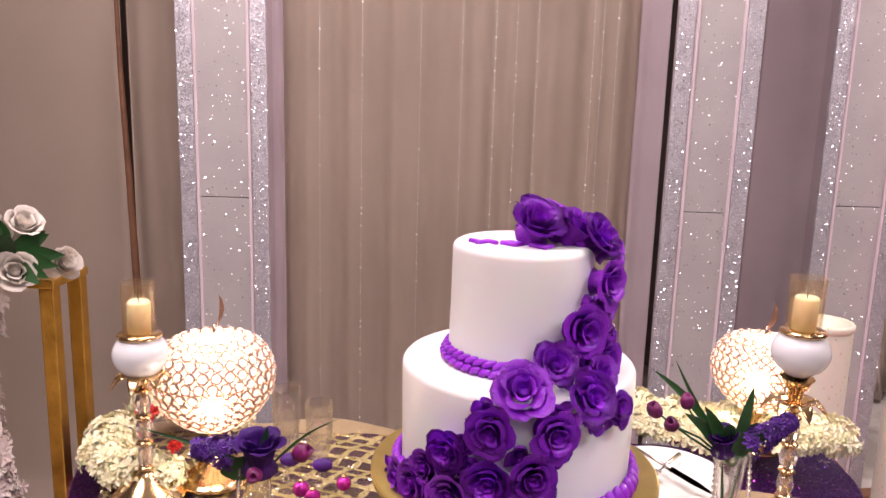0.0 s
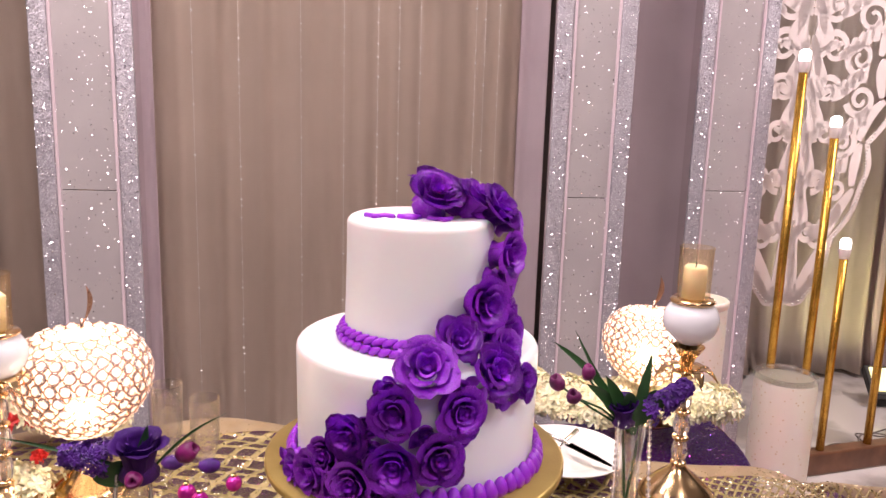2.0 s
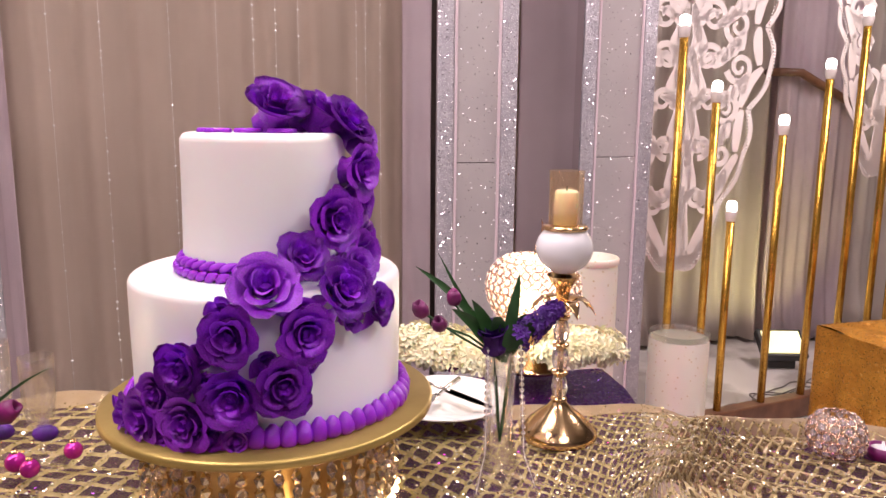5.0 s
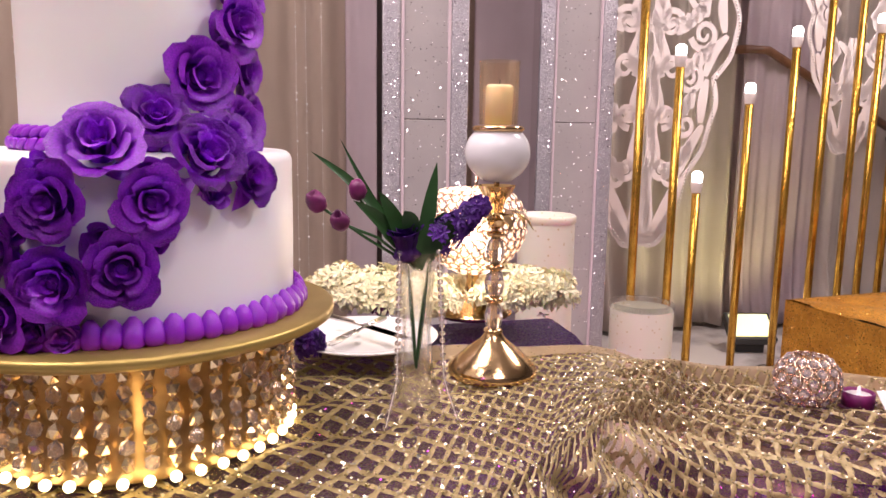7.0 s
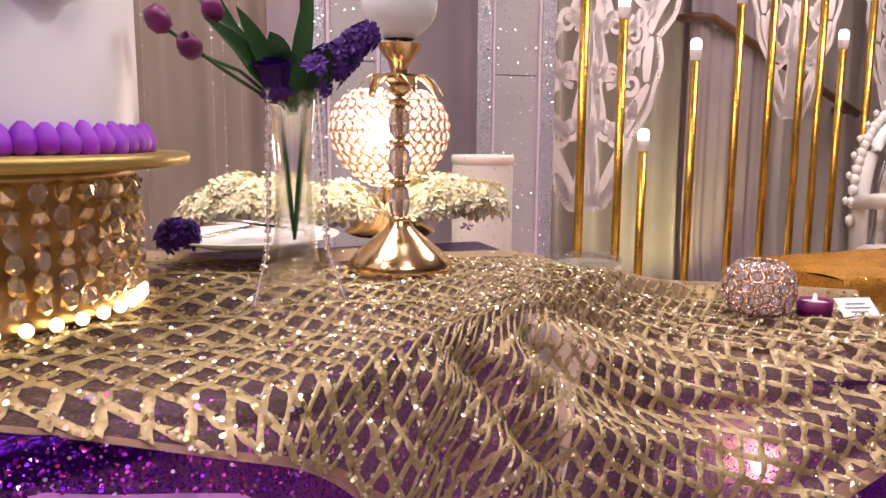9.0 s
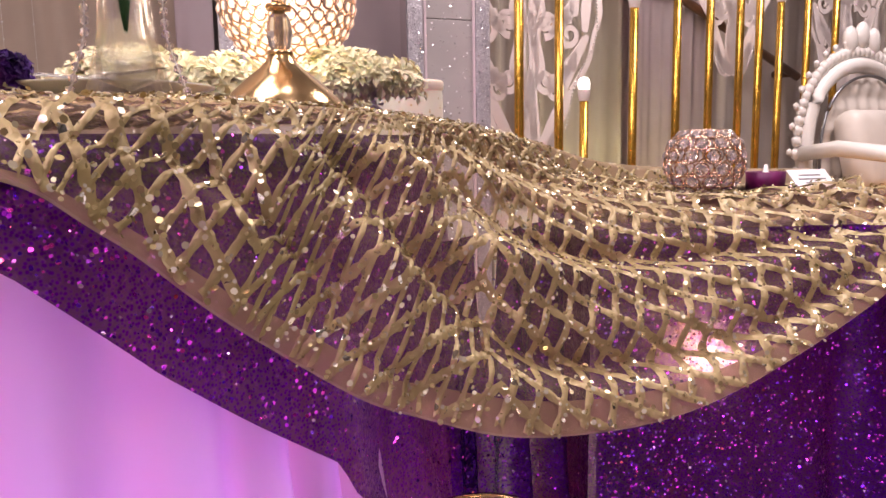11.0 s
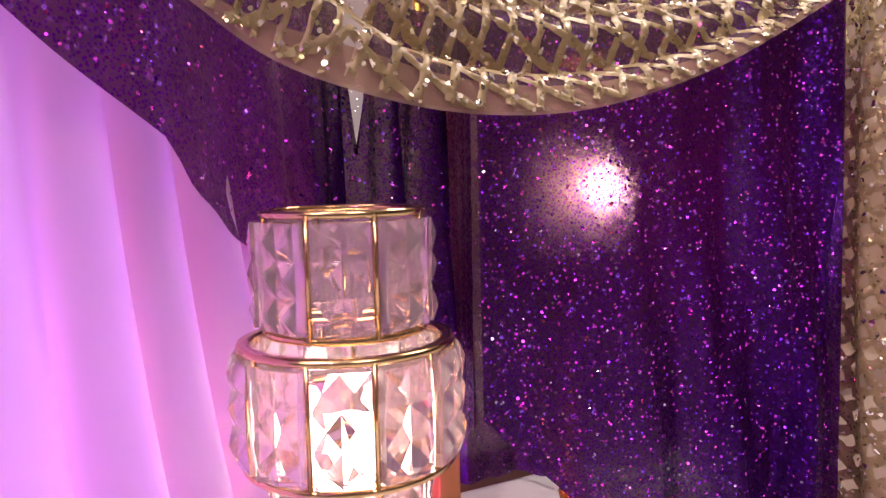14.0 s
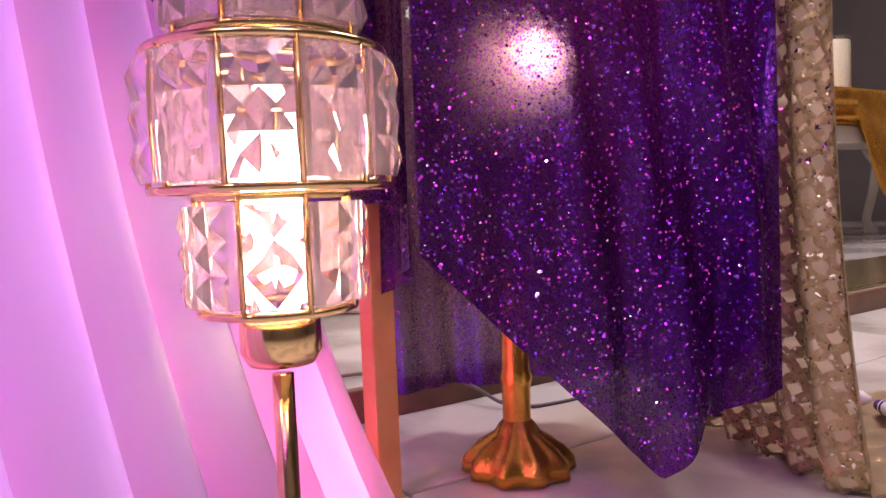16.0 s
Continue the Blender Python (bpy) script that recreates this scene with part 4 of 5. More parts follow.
for r, za, zb, n in ((0.046, 0.404, 0.472, 8), (0.061, 0.326, 0.396, 11), (0.041, 0.262, 0.322, 8)):
    w = math.pi * r / n * 0.90
    me = crystal_panel(w, (zb - za) / 2 - 0.004)
    for i in range(n):
        a = TAU * (i + 0.5) / n
        share("crystal_block", me, lp, Matrix.Translation((r * math.cos(a), r * math.sin(a), (za + zb) / 2)) @ pose(0, 0, 0, 0, 0, math.degrees(a) + 90))
        b = TAU * i / n
        part("rib", tube([(r * 1.03 * math.cos(b), r * 1.03 * math.sin(b), za), (r * 1.03 * math.cos(b), r * 1.03 * math.sin(b), zb)], 0.0016, 6), m_gold, lp, "thin gold rib")
    for z in (za, zb):
        part("ring", lathe([(r * 1.04, z - 0.002), (r * 1.06, z), (r * 1.04, z + 0.002), (r * 0.93, z + 0.002), (r * 0.93, z - 0.002), (r * 1.04, z - 0.002)], 44), m_gold, lp, "gold ring")
part("bulb", lathe([(0, 0.300), (0.010, 0.303), (0.016, 0.318), (0.018, 0.335), (0.013, 0.352), (0.008, 0.365), (0, 0.366)], 18), m_core, lp, "bright warm bulb")
part("bulb", lathe([(0, 0.262), (0.010, 0.265), (0.014, 0.276), (0.012, 0.290), (0, 0.296)], 18), m_core, lp, "bright warm bulb")
lamp("crystal_lamp_light", "POINT", (LX, LY, 0.335), 1.2, (1.0, 0.80, 0.62), 0.012)

# ---- candle holders ----


def candle_holder(at, h):
    t = thing("candle_holder", at, "gold and crystal candle holder with white ball and amber glass", "candle holder", "candle holders")
    part("base", lathe([(0, 0.001), (0.056, 0.001), (0.058, 0.006), (0.055, 0.013), (0.045, 0.024), (0.030, 0.037), (0.017, 0.047), (0.012, 0.054), (0.010, 0.060)], 40), m_gold, t, "domed polished gold foot")
    for z0, z1, r in ((0.058, 0.096, 0.0125), (0.102, 0.138, 0.0135), (0.144, 0.180, 0.0125)):
        zm = (z0 + z1) / 2
        part("crystal_bead", lathe([(0.005, z0), (r * 0.8, z0 + 0.006), (r, zm), (r * 0.8, z1 - 0.006), (0.005, z1)], 10), m_crystal, t, "faceted clear crystal bead", False)
    for z in (0.058, 0.099, 0.141, 0.183):
        part("collar", lathe([(0.004, z - 0.004), (0.011, z - 0.003), (0.0125, z), (0.011, z + 0.003), (0.004, z + 0.004)], 20), m_gold, t, "thin gold collar")
    part("rod", lathe([(0.0035, 0.05), (0.0035, 0.25)], 10), m_gold, t, "gold rod")
    for k in range(7):
        a = TAU * k / 7 + 0.3
        bm = surf(lambda u, v: Vector((0.010 + 0.038 * v, (u - 0.5) * 0.022 * math.sin(math.pi * (0.15 + 0.85 * v)), 0.200 + 0.014 * math.sin(v * 3.0) - 0.012 * v * v)), 4, 7)
        bmesh.ops.rotate(bm, verts=bm.verts, cent=(0, 0, 0), matrix=Matrix.Rotation(a, 3, "Z"))
        bmesh.ops.solidify(bm, geom=bm.faces[:], thickness=0.001)
        part("petal", bm, m_gold, t, "curled gold petal")
    part("neck", lathe([(0.006, 0.190), (0.012, 0.196), (0.008, 0.212), (0.012, 0.226), (0.020, 0.236), (0.024, 0.244)], 24), m_gold, t)
    zc = h - 0.757
    prof = [(0.016, zc - 0.037)]
    for k in range(11):
        a = -0.95 + 1.85 * k / 10
        prof.append((0.0405 * math.cos(a), zc - 0.002 + 0.0405 * math.sin(a) * 0.90))
    part("ball", lathe(prof, 40), m_white, t, "glossy white ceramic ball")
    zr = zc + 0.026
    part("rim", lathe([(0.0, zr - 0.002), (0.030, zr - 0.002), (0.033, zr + 0.001), (0.030, zr + 0.005), (0.0, zr + 0.005)], 36), m_gold, t, "gold rim")
    part("glass", lathe([(0.0240, zr + 0.006), (0.0246, zr + 0.078), (0.0255, zr + 0.080), (0.0252, zr + 0.082), (0.0238, zr + 0.081), (0.0228, zr + 0.006)], 36), m_amber, t, "amber glass sleeve")
    part("candle", lathe([(0, zr + 0.0055), (0.0165, zr + 0.0055), (0.0170, zr + 0.050), (0.0145, zr + 0.054), (0.010, zr + 0.052), (0, zr + 0.051)], 24, wob=lambda a, z: 1 + 0.04 * math.sin(3 * a + 60 * z)), m_wax, t, "cream candle")
    part("wick", tube([(0, 0, zr + 0.050), (0.001, 0, zr + 0.060)], 0.0008, 5), m_black, t)
    return t


candle_holder((0.678, 1.335, 0.752), 1.043)
candle_holder((-0.292, 1.33, 0.752), 1.000)

# ---- crystal apple lamps ----


def apple(at, r, z0, zc, seed):
    """A crystal-bead apple on a gold dish, lit from inside."""
    t = thing("apple_lamp", at, "glowing crystal bead apple lamp on a gold dish", "table lamp", "apple lamps")
    part("dish", lathe([(0, 0.002), (0.062, 0.002), (0.068, 0.006), (0.066, 0.010), (0.050, 0.018), (0.030, 0.030), (0.014, 0.044), (0.010, 0.060), (0.012, z0 + 0.02), (0.004, z0 + 0.03)], 48), m_gold, t, "stepped round gold dish and stem")
    cz = zc

    def shape(th):
        # th from 0 at the top to pi at the bottom
        rr = r * (1.0 + 0.10 * math.cos(th) - 0.05 * math.cos(2 * th)) * math.sin(th) ** 0.86
        zz = cz + r * 0.93 * math.cos(th) - 0.22 * r * math.exp(-(th / 0.45) ** 2)
        return rr, zz

    prof = [(max(0.001, shape(math.pi * (0.01 + 0.98 * k / 26))[0] * 0.93), shape(math.pi * (0.01 + 0.98 * k / 26))[1]) for k in range(27)]
    part("glow_core", lathe(prof, 40), m_shell, t, "warm glowing inner shade")
    bmx = ball(1.0, sub=2, scale=(1, 1, 0.55))
    bead = finish("bead", bmx, m_crystal, False)
    n_ring = 14
    bmr = bmesh.new()
    for i in range(1, n_ring):
        th = math.pi * (0.06 + 0.90 * i / n_ring)
        rr, zz = shape(th)
        r2, z2 = shape(th + 0.02)
        n = max(6, int(TAU * rr / (0.215 * r)))
        for k in range(n):
            a = TAU * (k + 0.5 * (i % 2)) / n
            radial = Vector((math.cos(a), math.sin(a), 0))
            tang = (radial * (r2 - rr) + Vector((0, 0, z2 - zz))).normalized()
            side_v = Vector((-math.sin(a), math.cos(a), 0))
            out = side_v.cross(tang)
            if out.dot(radial * rr + Vector((0, 0, zz - cz))) < 0:
                out = -out
            q = out.to_track_quat("Z", "Y").to_matrix().to_4x4()
            s = 0.088 * r
            p = radial * rr + Vector((0, 0, zz))
            share("bead", bead, t, Matrix.Translation(p) @ q @ Matrix.Diagonal((s, s, s, 1)))
            circle = [p + (q.to_3x3() @ Vector((s * 1.12 * math.cos(g), s * 1.12 * math.sin(g), 0))) for g in [TAU * e / 10 for e in range(11)]]
            tube(circle, 0.0015, 4, bmr, False)
    part("wire_net", bmr, m_rose_gold, t, "rose gold wire rings")
    zt = shape(0.02)[1]
    part("stalk", tube([(0, 0, zt - 0.01), (0.002, 0, zt + 0.012), (0.004, 0, zt + 0.026)], 0.003, 8), m_rose_gold, t, "gold stalk")
    bm = surf(lambda u, v: Vector((0.004 + 0.012 * math.sin(v * 2.5), (u - 0.5) * 0.024 * math.sin(math.pi * min(1, v * 0.97 + 0.02)), zt + 0.018 + 0.058 * v)), 4, 8)
    bmesh.ops.solidify(bm, geom=bm.faces[:], thickness=0.001)
    part("leaf", bm, m_rose_gold, t, "gold leaf")
    return t


apple((0.745, 1.640, 0.752), 0.082, 0.055, 0.150, 1)
apple((-0.212, 1.415, 0.752), 0.090, 0.06, 0.175, 2)
lamp("apple_lamp_light", "POINT", (0.70, 1.545, 0.90), 0.9, WARM, 0.03)
lamp("apple_lamp_light", "POINT", (-0.18, 1.315, 0.90), 0.8, WARM, 0.03)

# ---- flowers ----


def floret(bm, p, d, s, rnd, petals=4):
    q = d.to_track_quat("Z", "Y").to_matrix()
    a0 = rnd.uniform(0, TAU)
    for k in range(petals):
        a = a0 + TAU * k / petals
        w = 0.45
        pts = [(0, 0, 0), (math.cos(a - w) * 0.7, math.sin(a - w) * 0.7, 0.22), (math.cos(a) * 1.05, math.sin(a) * 1.05, 0.12), (math.cos(a + w) * 0.7, math.sin(a + w) * 0.7, 0.22)]
        bm.faces.new([bm.verts.new(p + q @ (Vector(c) * s)) for c in pts])


def garland(path, rad, n, s, seed, name, label, mat=None, petals=4, kind="", squash=0.75):
    rnd = random.Random(seed)
    many = 7 if n >= 250 else 1
    top = thing(name, (0, 0, 0), label, "flowers") if many > 1 else None
    for part_no in range(many):
        bm = bmesh.new()
        for k in range(n // many):
            c = curve(path, (part_no + rnd.random()) / many)
            d = Vector((rnd.gauss(0, 1), rnd.gauss(0, 1), abs(rnd.gauss(0, 1)) * 1.1 - 0.15)).normalized()
            lump = rad * (0.78 + 0.35 * noise.noise(c * 25 + d * 1.7))
            floret(bm, c + Vector((d.x, d.y, d.z * squash)) * lump, (d + Vector((rnd.uniform(-.4, .4), rnd.uniform(-.4, .4), rnd.uniform(-.2, .5)))).normalized(), s * rnd.uniform(0.8, 1.5), rnd, petals)
        if many > 1:
            tagged(part("blossom", bm, mat or m_bloom, top, smooth=False), kind="stuff")
        else:
            top = tagged(new(name, finish(name, bm, mat or m_bloom, False)), label, "flowers")
    return top


garland([(0.50, 1.66, 0.788), (0.57, 1.61, 0.800), (0.66, 1.58, 0.790)], 0.070, 1300, 0.0105, 1, "flower_garland", "cream white blossom garland lying beside the apple lamp")
garland([(0.775, 1.58, 0.792), (0.815, 1.575, 0.802), (0.855, 1.58, 0.794)], 0.064, 1000, 0.0105, 2, "flower_garland", "cream white blossom garland lying beside the apple lamp")
garland([(0.66, 1.69, 0.785), (0.75, 1.71, 0.785), (0.84, 1.70, 0.785)], 0.034, 300, 0.0105, 3, "flower_garland", "cream white blossom garland behind the apple lamp")
garland([(-0.42, 1.50, 0.79), (-0.40, 1.42, 0.785), (-0.34, 1.36, 0.785), (-0.27, 1.35, 0.785)], 0.048, 800, 0.0105, 4, "flower_garland", "cream white blossom garland round the apple lamp")
garland([(-0.38, 1.56, 0.815), (-0.30, 1.56, 0.805), (-0.22, 1.54, 0.80)], 0.045, 420, 0.0105, 5, "flower_garland", "cream white blossom garland behind the apple lamp")
garland([(-0.36, 1.48, 0.838), (-0.345, 1.47, 0.836)], 0.010, 40, 0.009, 6, "red_blossom", "small red blossoms among the white garland", m_red)
garland([(-0.31, 1.48, 0.838), (-0.30, 1.47, 0.84)], 0.012, 50, 0.009, 7, "red_blossom", "small red blossoms among the white garland", m_red)
garland([(-0.26, 1.36, 0.83), (-0.255, 1.36, 0.83)], 0.008, 26, 0.007, 8, "red_blossom", "small red blossoms among the white garland", m_red)
garland([(0.575, 1.565, 0.79), (0.57, 1.56, 0.79)], 0.012, 30, 0.009, 9, "red_blossom", "small dark red blossoms under the white garland", m_plum)
garland([(0.445, 1.385, 0.790), (0.45, 1.385, 0.796)], 0.020, 170, 0.010, 10, "purple_blossom", "round purple blossom lying on the plate edge", m_violet, 5)


def blade(bm, p0, p1, w, bend=0.02, n=7):
    p0, p1 = Vector(p0), Vector(p1)
    d = (p1 - p0)
    s = d.cross(Vector((0.2, -1, 0.1))).normalized()
    rows = []
    for k in range(n + 1):
        v = k / n
        c = p0.lerp(p1, v) + Vector((0, 0, bend * math.sin(v * math.pi)))
        h = w * (math.sin(math.pi * (0.12 + 0.88 * v)) ** 0.8 if v < 1 else 0.02) / 2
        rows.append((bm.verts.new(c - s * h), bm.verts.new(c + Vector((0, 0.002, -h * 0.3))), bm.verts.new(c + s * h)))
    for a, b in zip(rows, rows[1:]):
        bm.faces.new((a[0], a[1], b[1], b[0]))
        bm.faces.new((a[1], a[2], b[2], b[1]))


def bud(p, d, s, parent, mat, name="bud"):
    q = Vector(d).normalized().to_track_quat("Z", "Y").to_matrix().to_4x4()
    bm = lathe([(0.001, -0.2), (0.55, 0.1), (0.72, 0.6), (0.62, 1.1), (0.40, 1.5), (0.30, 1.45), (0.05, 0.9)], 14, wob=lambda a, z: 1 + 0.10 * math.sin(3 * a + 2 * z) * max(0, z))
    bm.transform(Matrix.Translation(p) @ q @ Matrix.Diagonal((s, s, s, 1)))
    part(name, bm, mat, parent, "closed plum flower bud")


def cone_flower(p, d, length, rad, parent, seed, mat=None):
    rnd = random.Random(seed)
    bm = bmesh.new()
    d = Vector(d).normalized()
    for k in range(130):
        v = rnd.random()
        o = Vector((rnd.gauss(0, 1), rnd.gauss(0, 1), rnd.gauss(0, 1)))
        o = (o - d * o.dot(d)).normalized()
        floret(bm, Vector(p) + d * length * v + o * rad * (1 - 0.55 * v) * rnd.uniform(0.75, 1.0), (o + d * 0.3).normalized(), rnd.uniform(0.006, 0.009), rnd, 5)
    part("flower_spike", bm, mat or m_violet, parent, "violet blossom spike", False)


def big_rose(p, d, s, parent, mat, name="rose"):
    q = Vector(d).normalized().to_track_quat("Z", "Y").to_matrix().to_4x4()
    ob = put_rose(rose_mesh(int(s * 1e4), cupped, mat), name, parent, Matrix.Translation(p) @ q @ Matrix.Diagonal((s, s, s, 1)))
    ob["label"] = "open dark purple rose"


# flowers in the clear vase beside the candle holder
VX, VY, VZ = 0.548, 1.205, 0.752


def vase(at, h):
    t = thing("glass_vase", at, "slim clear glass vase with flowers and crystal bead strings", "vase", "glass vases")
    part("glass", lathe([(0, 0.002), (0.030, 0.002), (0.032, 0.006), (0.027, 0.022), (0.019, 0.055), (0.016, 0.095), (0.017, 0.130), (0.022, h), (0.0205, h), (0.0155, 0.130), (0.0145, 0.095), (0.017, 0.055), (0.024, 0.024), (0, 0.014)], 32), m_glass, t, "clear thick-bottomed glass")
    bead = finish("bead", ball(0.0036, sub=1), m_crystal, False)
    for s in (-1, 1):
        way = []
        for k in range(24):
            v = k / 23
            way.append(Vector((s * (0.021 + 0.006 * v + 0.024 * max(0, v - 0.75) * 2), -0.012 - 0.012 * v - 0.035 * max(0, v - 0.8), (h - 0.004) * (1 - v) + 0.005)))
        string = part("bead_string", tube(way, 0.0006, 5), m_bead, t, "string of clear crystal beads")
        for c in way:
            share("bead", bead, string, Matrix.Translation(c))
    return t


va = vase((VX, VY + 0.006, VZ), 0.184)
bm = bmesh.new()
for p0, p1, w, b in (((0, 0, 0.15), (-0.108, 0.01, 0.262), 0.011, 0.012), ((0, 0, 0.15), (-0.078, 0.015, 0.275), 0.007, -0.01), ((0, 0, 0.14), (-0.070, -0.02, 0.215), 0.016, 0.01), ((0, 0, 0.14), (-0.045, -0.02, 0.225), 0.018, 0.006), ((0.0, -0.01, 0.14), (0.018, -0.01, 0.252), 0.018, 0.0), ((0, 0, 0.15), (-0.02, -0.03, 0.205), 0.022, 0.01), ((0.01, 0, 0.15), (0.055, -0.01, 0.185), 0.030, 0.02), ((0, 0, 0.03), (0.012, -0.004, 0.15), 0.006, 0.0), ((0, 0, 0.03), (-0.01, 0, 0.15), 0.005, 0.0)):
    blade(bm, p0, p1, w, b)
part("leaves", bm, m_leaf, va, "dark green grass blades and leaves")
for p in ((-0.100, -0.005, 0.207), (-0.078, 0.0, 0.189), (-0.062, 0.0, 0.217)):
    part("bud_stem", tube([(0, 0, 0.14), (p[0] * 0.55, -0.004, 0.175), p], 0.0016, 6), m_leaf, va, "thin green stem")
bud((-0.100, -0.005, 0.205), (-0.5, -0.3, 0.8), 0.014, va, m_plum)
bud((-0.078, 0.0, 0.187), (-0.3, -0.5, 0.5), 0.014, va, m_plum)
bud((-0.062, 0.0, 0.215), (-0.1, -0.2, 0.9), 0.013, va, m_plum)
big_rose((-0.012, -0.004, 0.160), (-0.15, -0.25, 0.9), 0.032, va, m_violet)
cone_flower((0.018, -0.01, 0.170), (0.75, -0.1, 0.62), 0.066, 0.020, va, 3)

# the bunch sits in the mouth of the tall vase
for ob in va.children:
    if ob.name.split(".")[0] not in ("glass", "bead_string"):
        ob.location.z += 0.026

vb = vase((-0.106, 1.285, VZ), 0.090)
bm = bmesh.new()
for p0, p1, w, b in (((0, 0, 0.09), (-0.17, -0.005, 0.145), 0.006, 0.004), ((0, 0, 0.08), (0.024, -0.02, 0.165), 0.014, 0.0), ((0, 0, 0.085), (-0.045, -0.03, 0.095), 0.036, 0.004), ((0, 0, 0.08), (0.02, -0.02, 0.10), 0.024, 0.0), ((0.01, 0, 0.08), (0.12, 0.0, 0.17), 0.004, 0.012)):
    blade(bm, p0, p1, w, b)
part("leaves", bm, m_leaf, vb, "dark green leaves and a thin stem")
big_rose((0.008, -0.01, 0.098), (0.05, -0.20, 0.95), 0.054, vb, m_violet)
bud((0.060, -0.01, 0.115), (0.6, -0.2, 0.4), 0.019, vb, m_plum)
bud((0.010, -0.040, 0.100), (0.1, -0.7, 0.2), 0.016, vb, m_plum)
cone_flower((-0.030, -0.01, 0.115), (-0.9, -0.1, 0.15), 0.058, 0.028, vb, 4)

# ---- flutes, baubles, plate ----


def flute(at, h):
    t = thing("champagne_flute", at, "clear champagne flute decorated with purple ornaments", "champagne flute", "champagne flutes")
    part("glass", lathe([(0, 0.001), (0.028, 0.001), (0.028, 0.0025), (0.006, 0.006), (0.0035, 0.015), (0.0035, h * 0.28), (0.010, h * 0.33), (0.0185, h * 0.45), (0.0215, h * 0.65), (0.0225, h), (0.0215, h), (0.0203, h * 0.65), (0.0170, h * 0.46), (0.0, h * 0.36)], 32), m_glass, t, "thin clear glass")
    part("bow", ball(1, (0.006, -0.006, h * 0.30), 2, None, (0.017, 0.010, 0.012)), m_violet, t, "purple ribbon ball")
    return t


flute((-0.089, 1.395, VZ), 0.172)
flute((-0.036, 1.395, VZ), 0.150)
for x, y, z, r in ((-0.052, 1.335, 0.782, 0.013), (-0.030, 1.315, 0.781, 0.012), (0.010, 1.36, 0.781, 0.012)):
    t = thing("bauble", (x, y, z - r), "shiny magenta ball ornament on the net cloth", "ornament", "baubles")
    part("ball", ball(r, (0, 0, r + 0.001), 3), m_bauble, t)
    part("cap", lathe([(0.004, 2 * r - 0.001), (0.004, 2 * r + 0.004), (0, 2 * r + 0.004)], 12), m_gold, t, "gold cap")

t = thing("dinner_plate", (0.530, 1.440, 0.770), "round white china plate with crossed cutlery", "plate")
part("dish", lathe([(0, 0.003), (0.058, 0.003), (0.066, 0.005), (0.098, 0.014), (0.100, 0.016), (0.098, 0.0165), (0.066, 0.009), (0.058, 0.007), (0, 0.007)], 56), m_china, t)


def knife(name, at, rz, fork, label):
    t = thing(name, at, label, name, rz=rz)
    part("handle", tube([(-0.085, 0, 0.002), (-0.05, 0, 0.003), (0.0, 0, 0.004)], lambda v: 0.0045 - 0.0015 * v, 8), m_steel, t)
    if fork:
        for k in (-1.5, -0.5, 0.5, 1.5):
            part("tine", tube([(0.028, k * 0.0035, 0.003), (0.07, k * 0.004, 0.002)], 0.0011, 6), m_steel, t)
        part("neck", box(-0.002, 0.03, -0.0065, 0.0065, 0.002, 0.0042, 0.001), m_steel, t)
    else:
        bm = surf(lambda u, v: Vector((-0.005 + 0.095 * v, (u - 0.45) * 0.016 * (1 - 0.6 * max(0, v - 0.6) / 0.4), 0.0035)), 3, 10)
        bmesh.ops.solidify(bm, geom=bm.faces[:], thickness=0.0012)
        part("blade", bm, m_steel, t, "broad steel blade")


knife("fork", (0.515, 1.430, 0.790), 232, True, "steel fork lying crossed on the white plate")
knife("knife", (0.535, 1.430, 0.794), 300, False, "steel knife lying crossed over the fork")

# ---- votive, tealight and card on the side table ----
t = thing("crystal_votive", (1.185, 1.355, 0.660), "round crystal ring votive holder on the side table", "candle holder")
bmr = bmesh.new()
for i in range(6):
    th = math.pi * (0.18 + 0.66 * i / 5)
    rr, zz = 0.046 * math.sin(th) ** 0.7, 0.040 + 0.038 * math.cos(th)
    n = 12
    for k in range(n):
        a = TAU * (k + 0.5 * (i % 2)) / n
        d = Vector((math.cos(a) * math.sin(th), math.sin(a) * math.sin(th), math.cos(th)))
        q = d.to_track_quat("Z", "Y").to_matrix()
        p = Vector((rr * math.cos(a), rr * math.sin(a), zz))
        tube([p + q @ Vector((0.0088 * math.cos(g), 0.0088 * math.sin(g), 0)) for g in [TAU * e / 10 for e in range(11)]], 0.0013, 4, bmr, False)
part("wire_net", bmr, m_rose_gold, t, "rose gold wire rings")
bmx = ball(1.0, sub=1, scale=(1, 1, 0.6))
vb_me = finish("bead", bmx, m_crystal, False)
for i in range(6):
    th = math.pi * (0.18 + 0.66 * i / 5)
    for k in range(12):
        a = TAU * (k + 0.5 * (i % 2)) / 12
        d = Vector((math.cos(a) * math.sin(th), math.sin(a) * math.sin(th), math.cos(th)))
        m = Matrix.Translation((0.046 * math.sin(th) ** 0.7 * math.cos(a), 0.046 * math.sin(th) ** 0.7 * math.sin(a), 0.040 + 0.038 * math.cos(th))) @ d.to_track_quat("Z", "Y").to_matrix().to_4x4() @ Matrix.Diagonal((0.0070, 0.0070, 0.0070, 1))
        share("bead", vb_me, t, m)
t = thing("tealight", (1.252, 1.325, 0.664), "small purple tealight holder beside the crystal votive", "candle")
part("holder", lathe([(0, 0.001), (0.022, 0.001), (0.023, 0.022), (0.020, 0.022), (0.019, 0.010), (0, 0.009)], 28), m_plum, t, "dark purple glass cup")
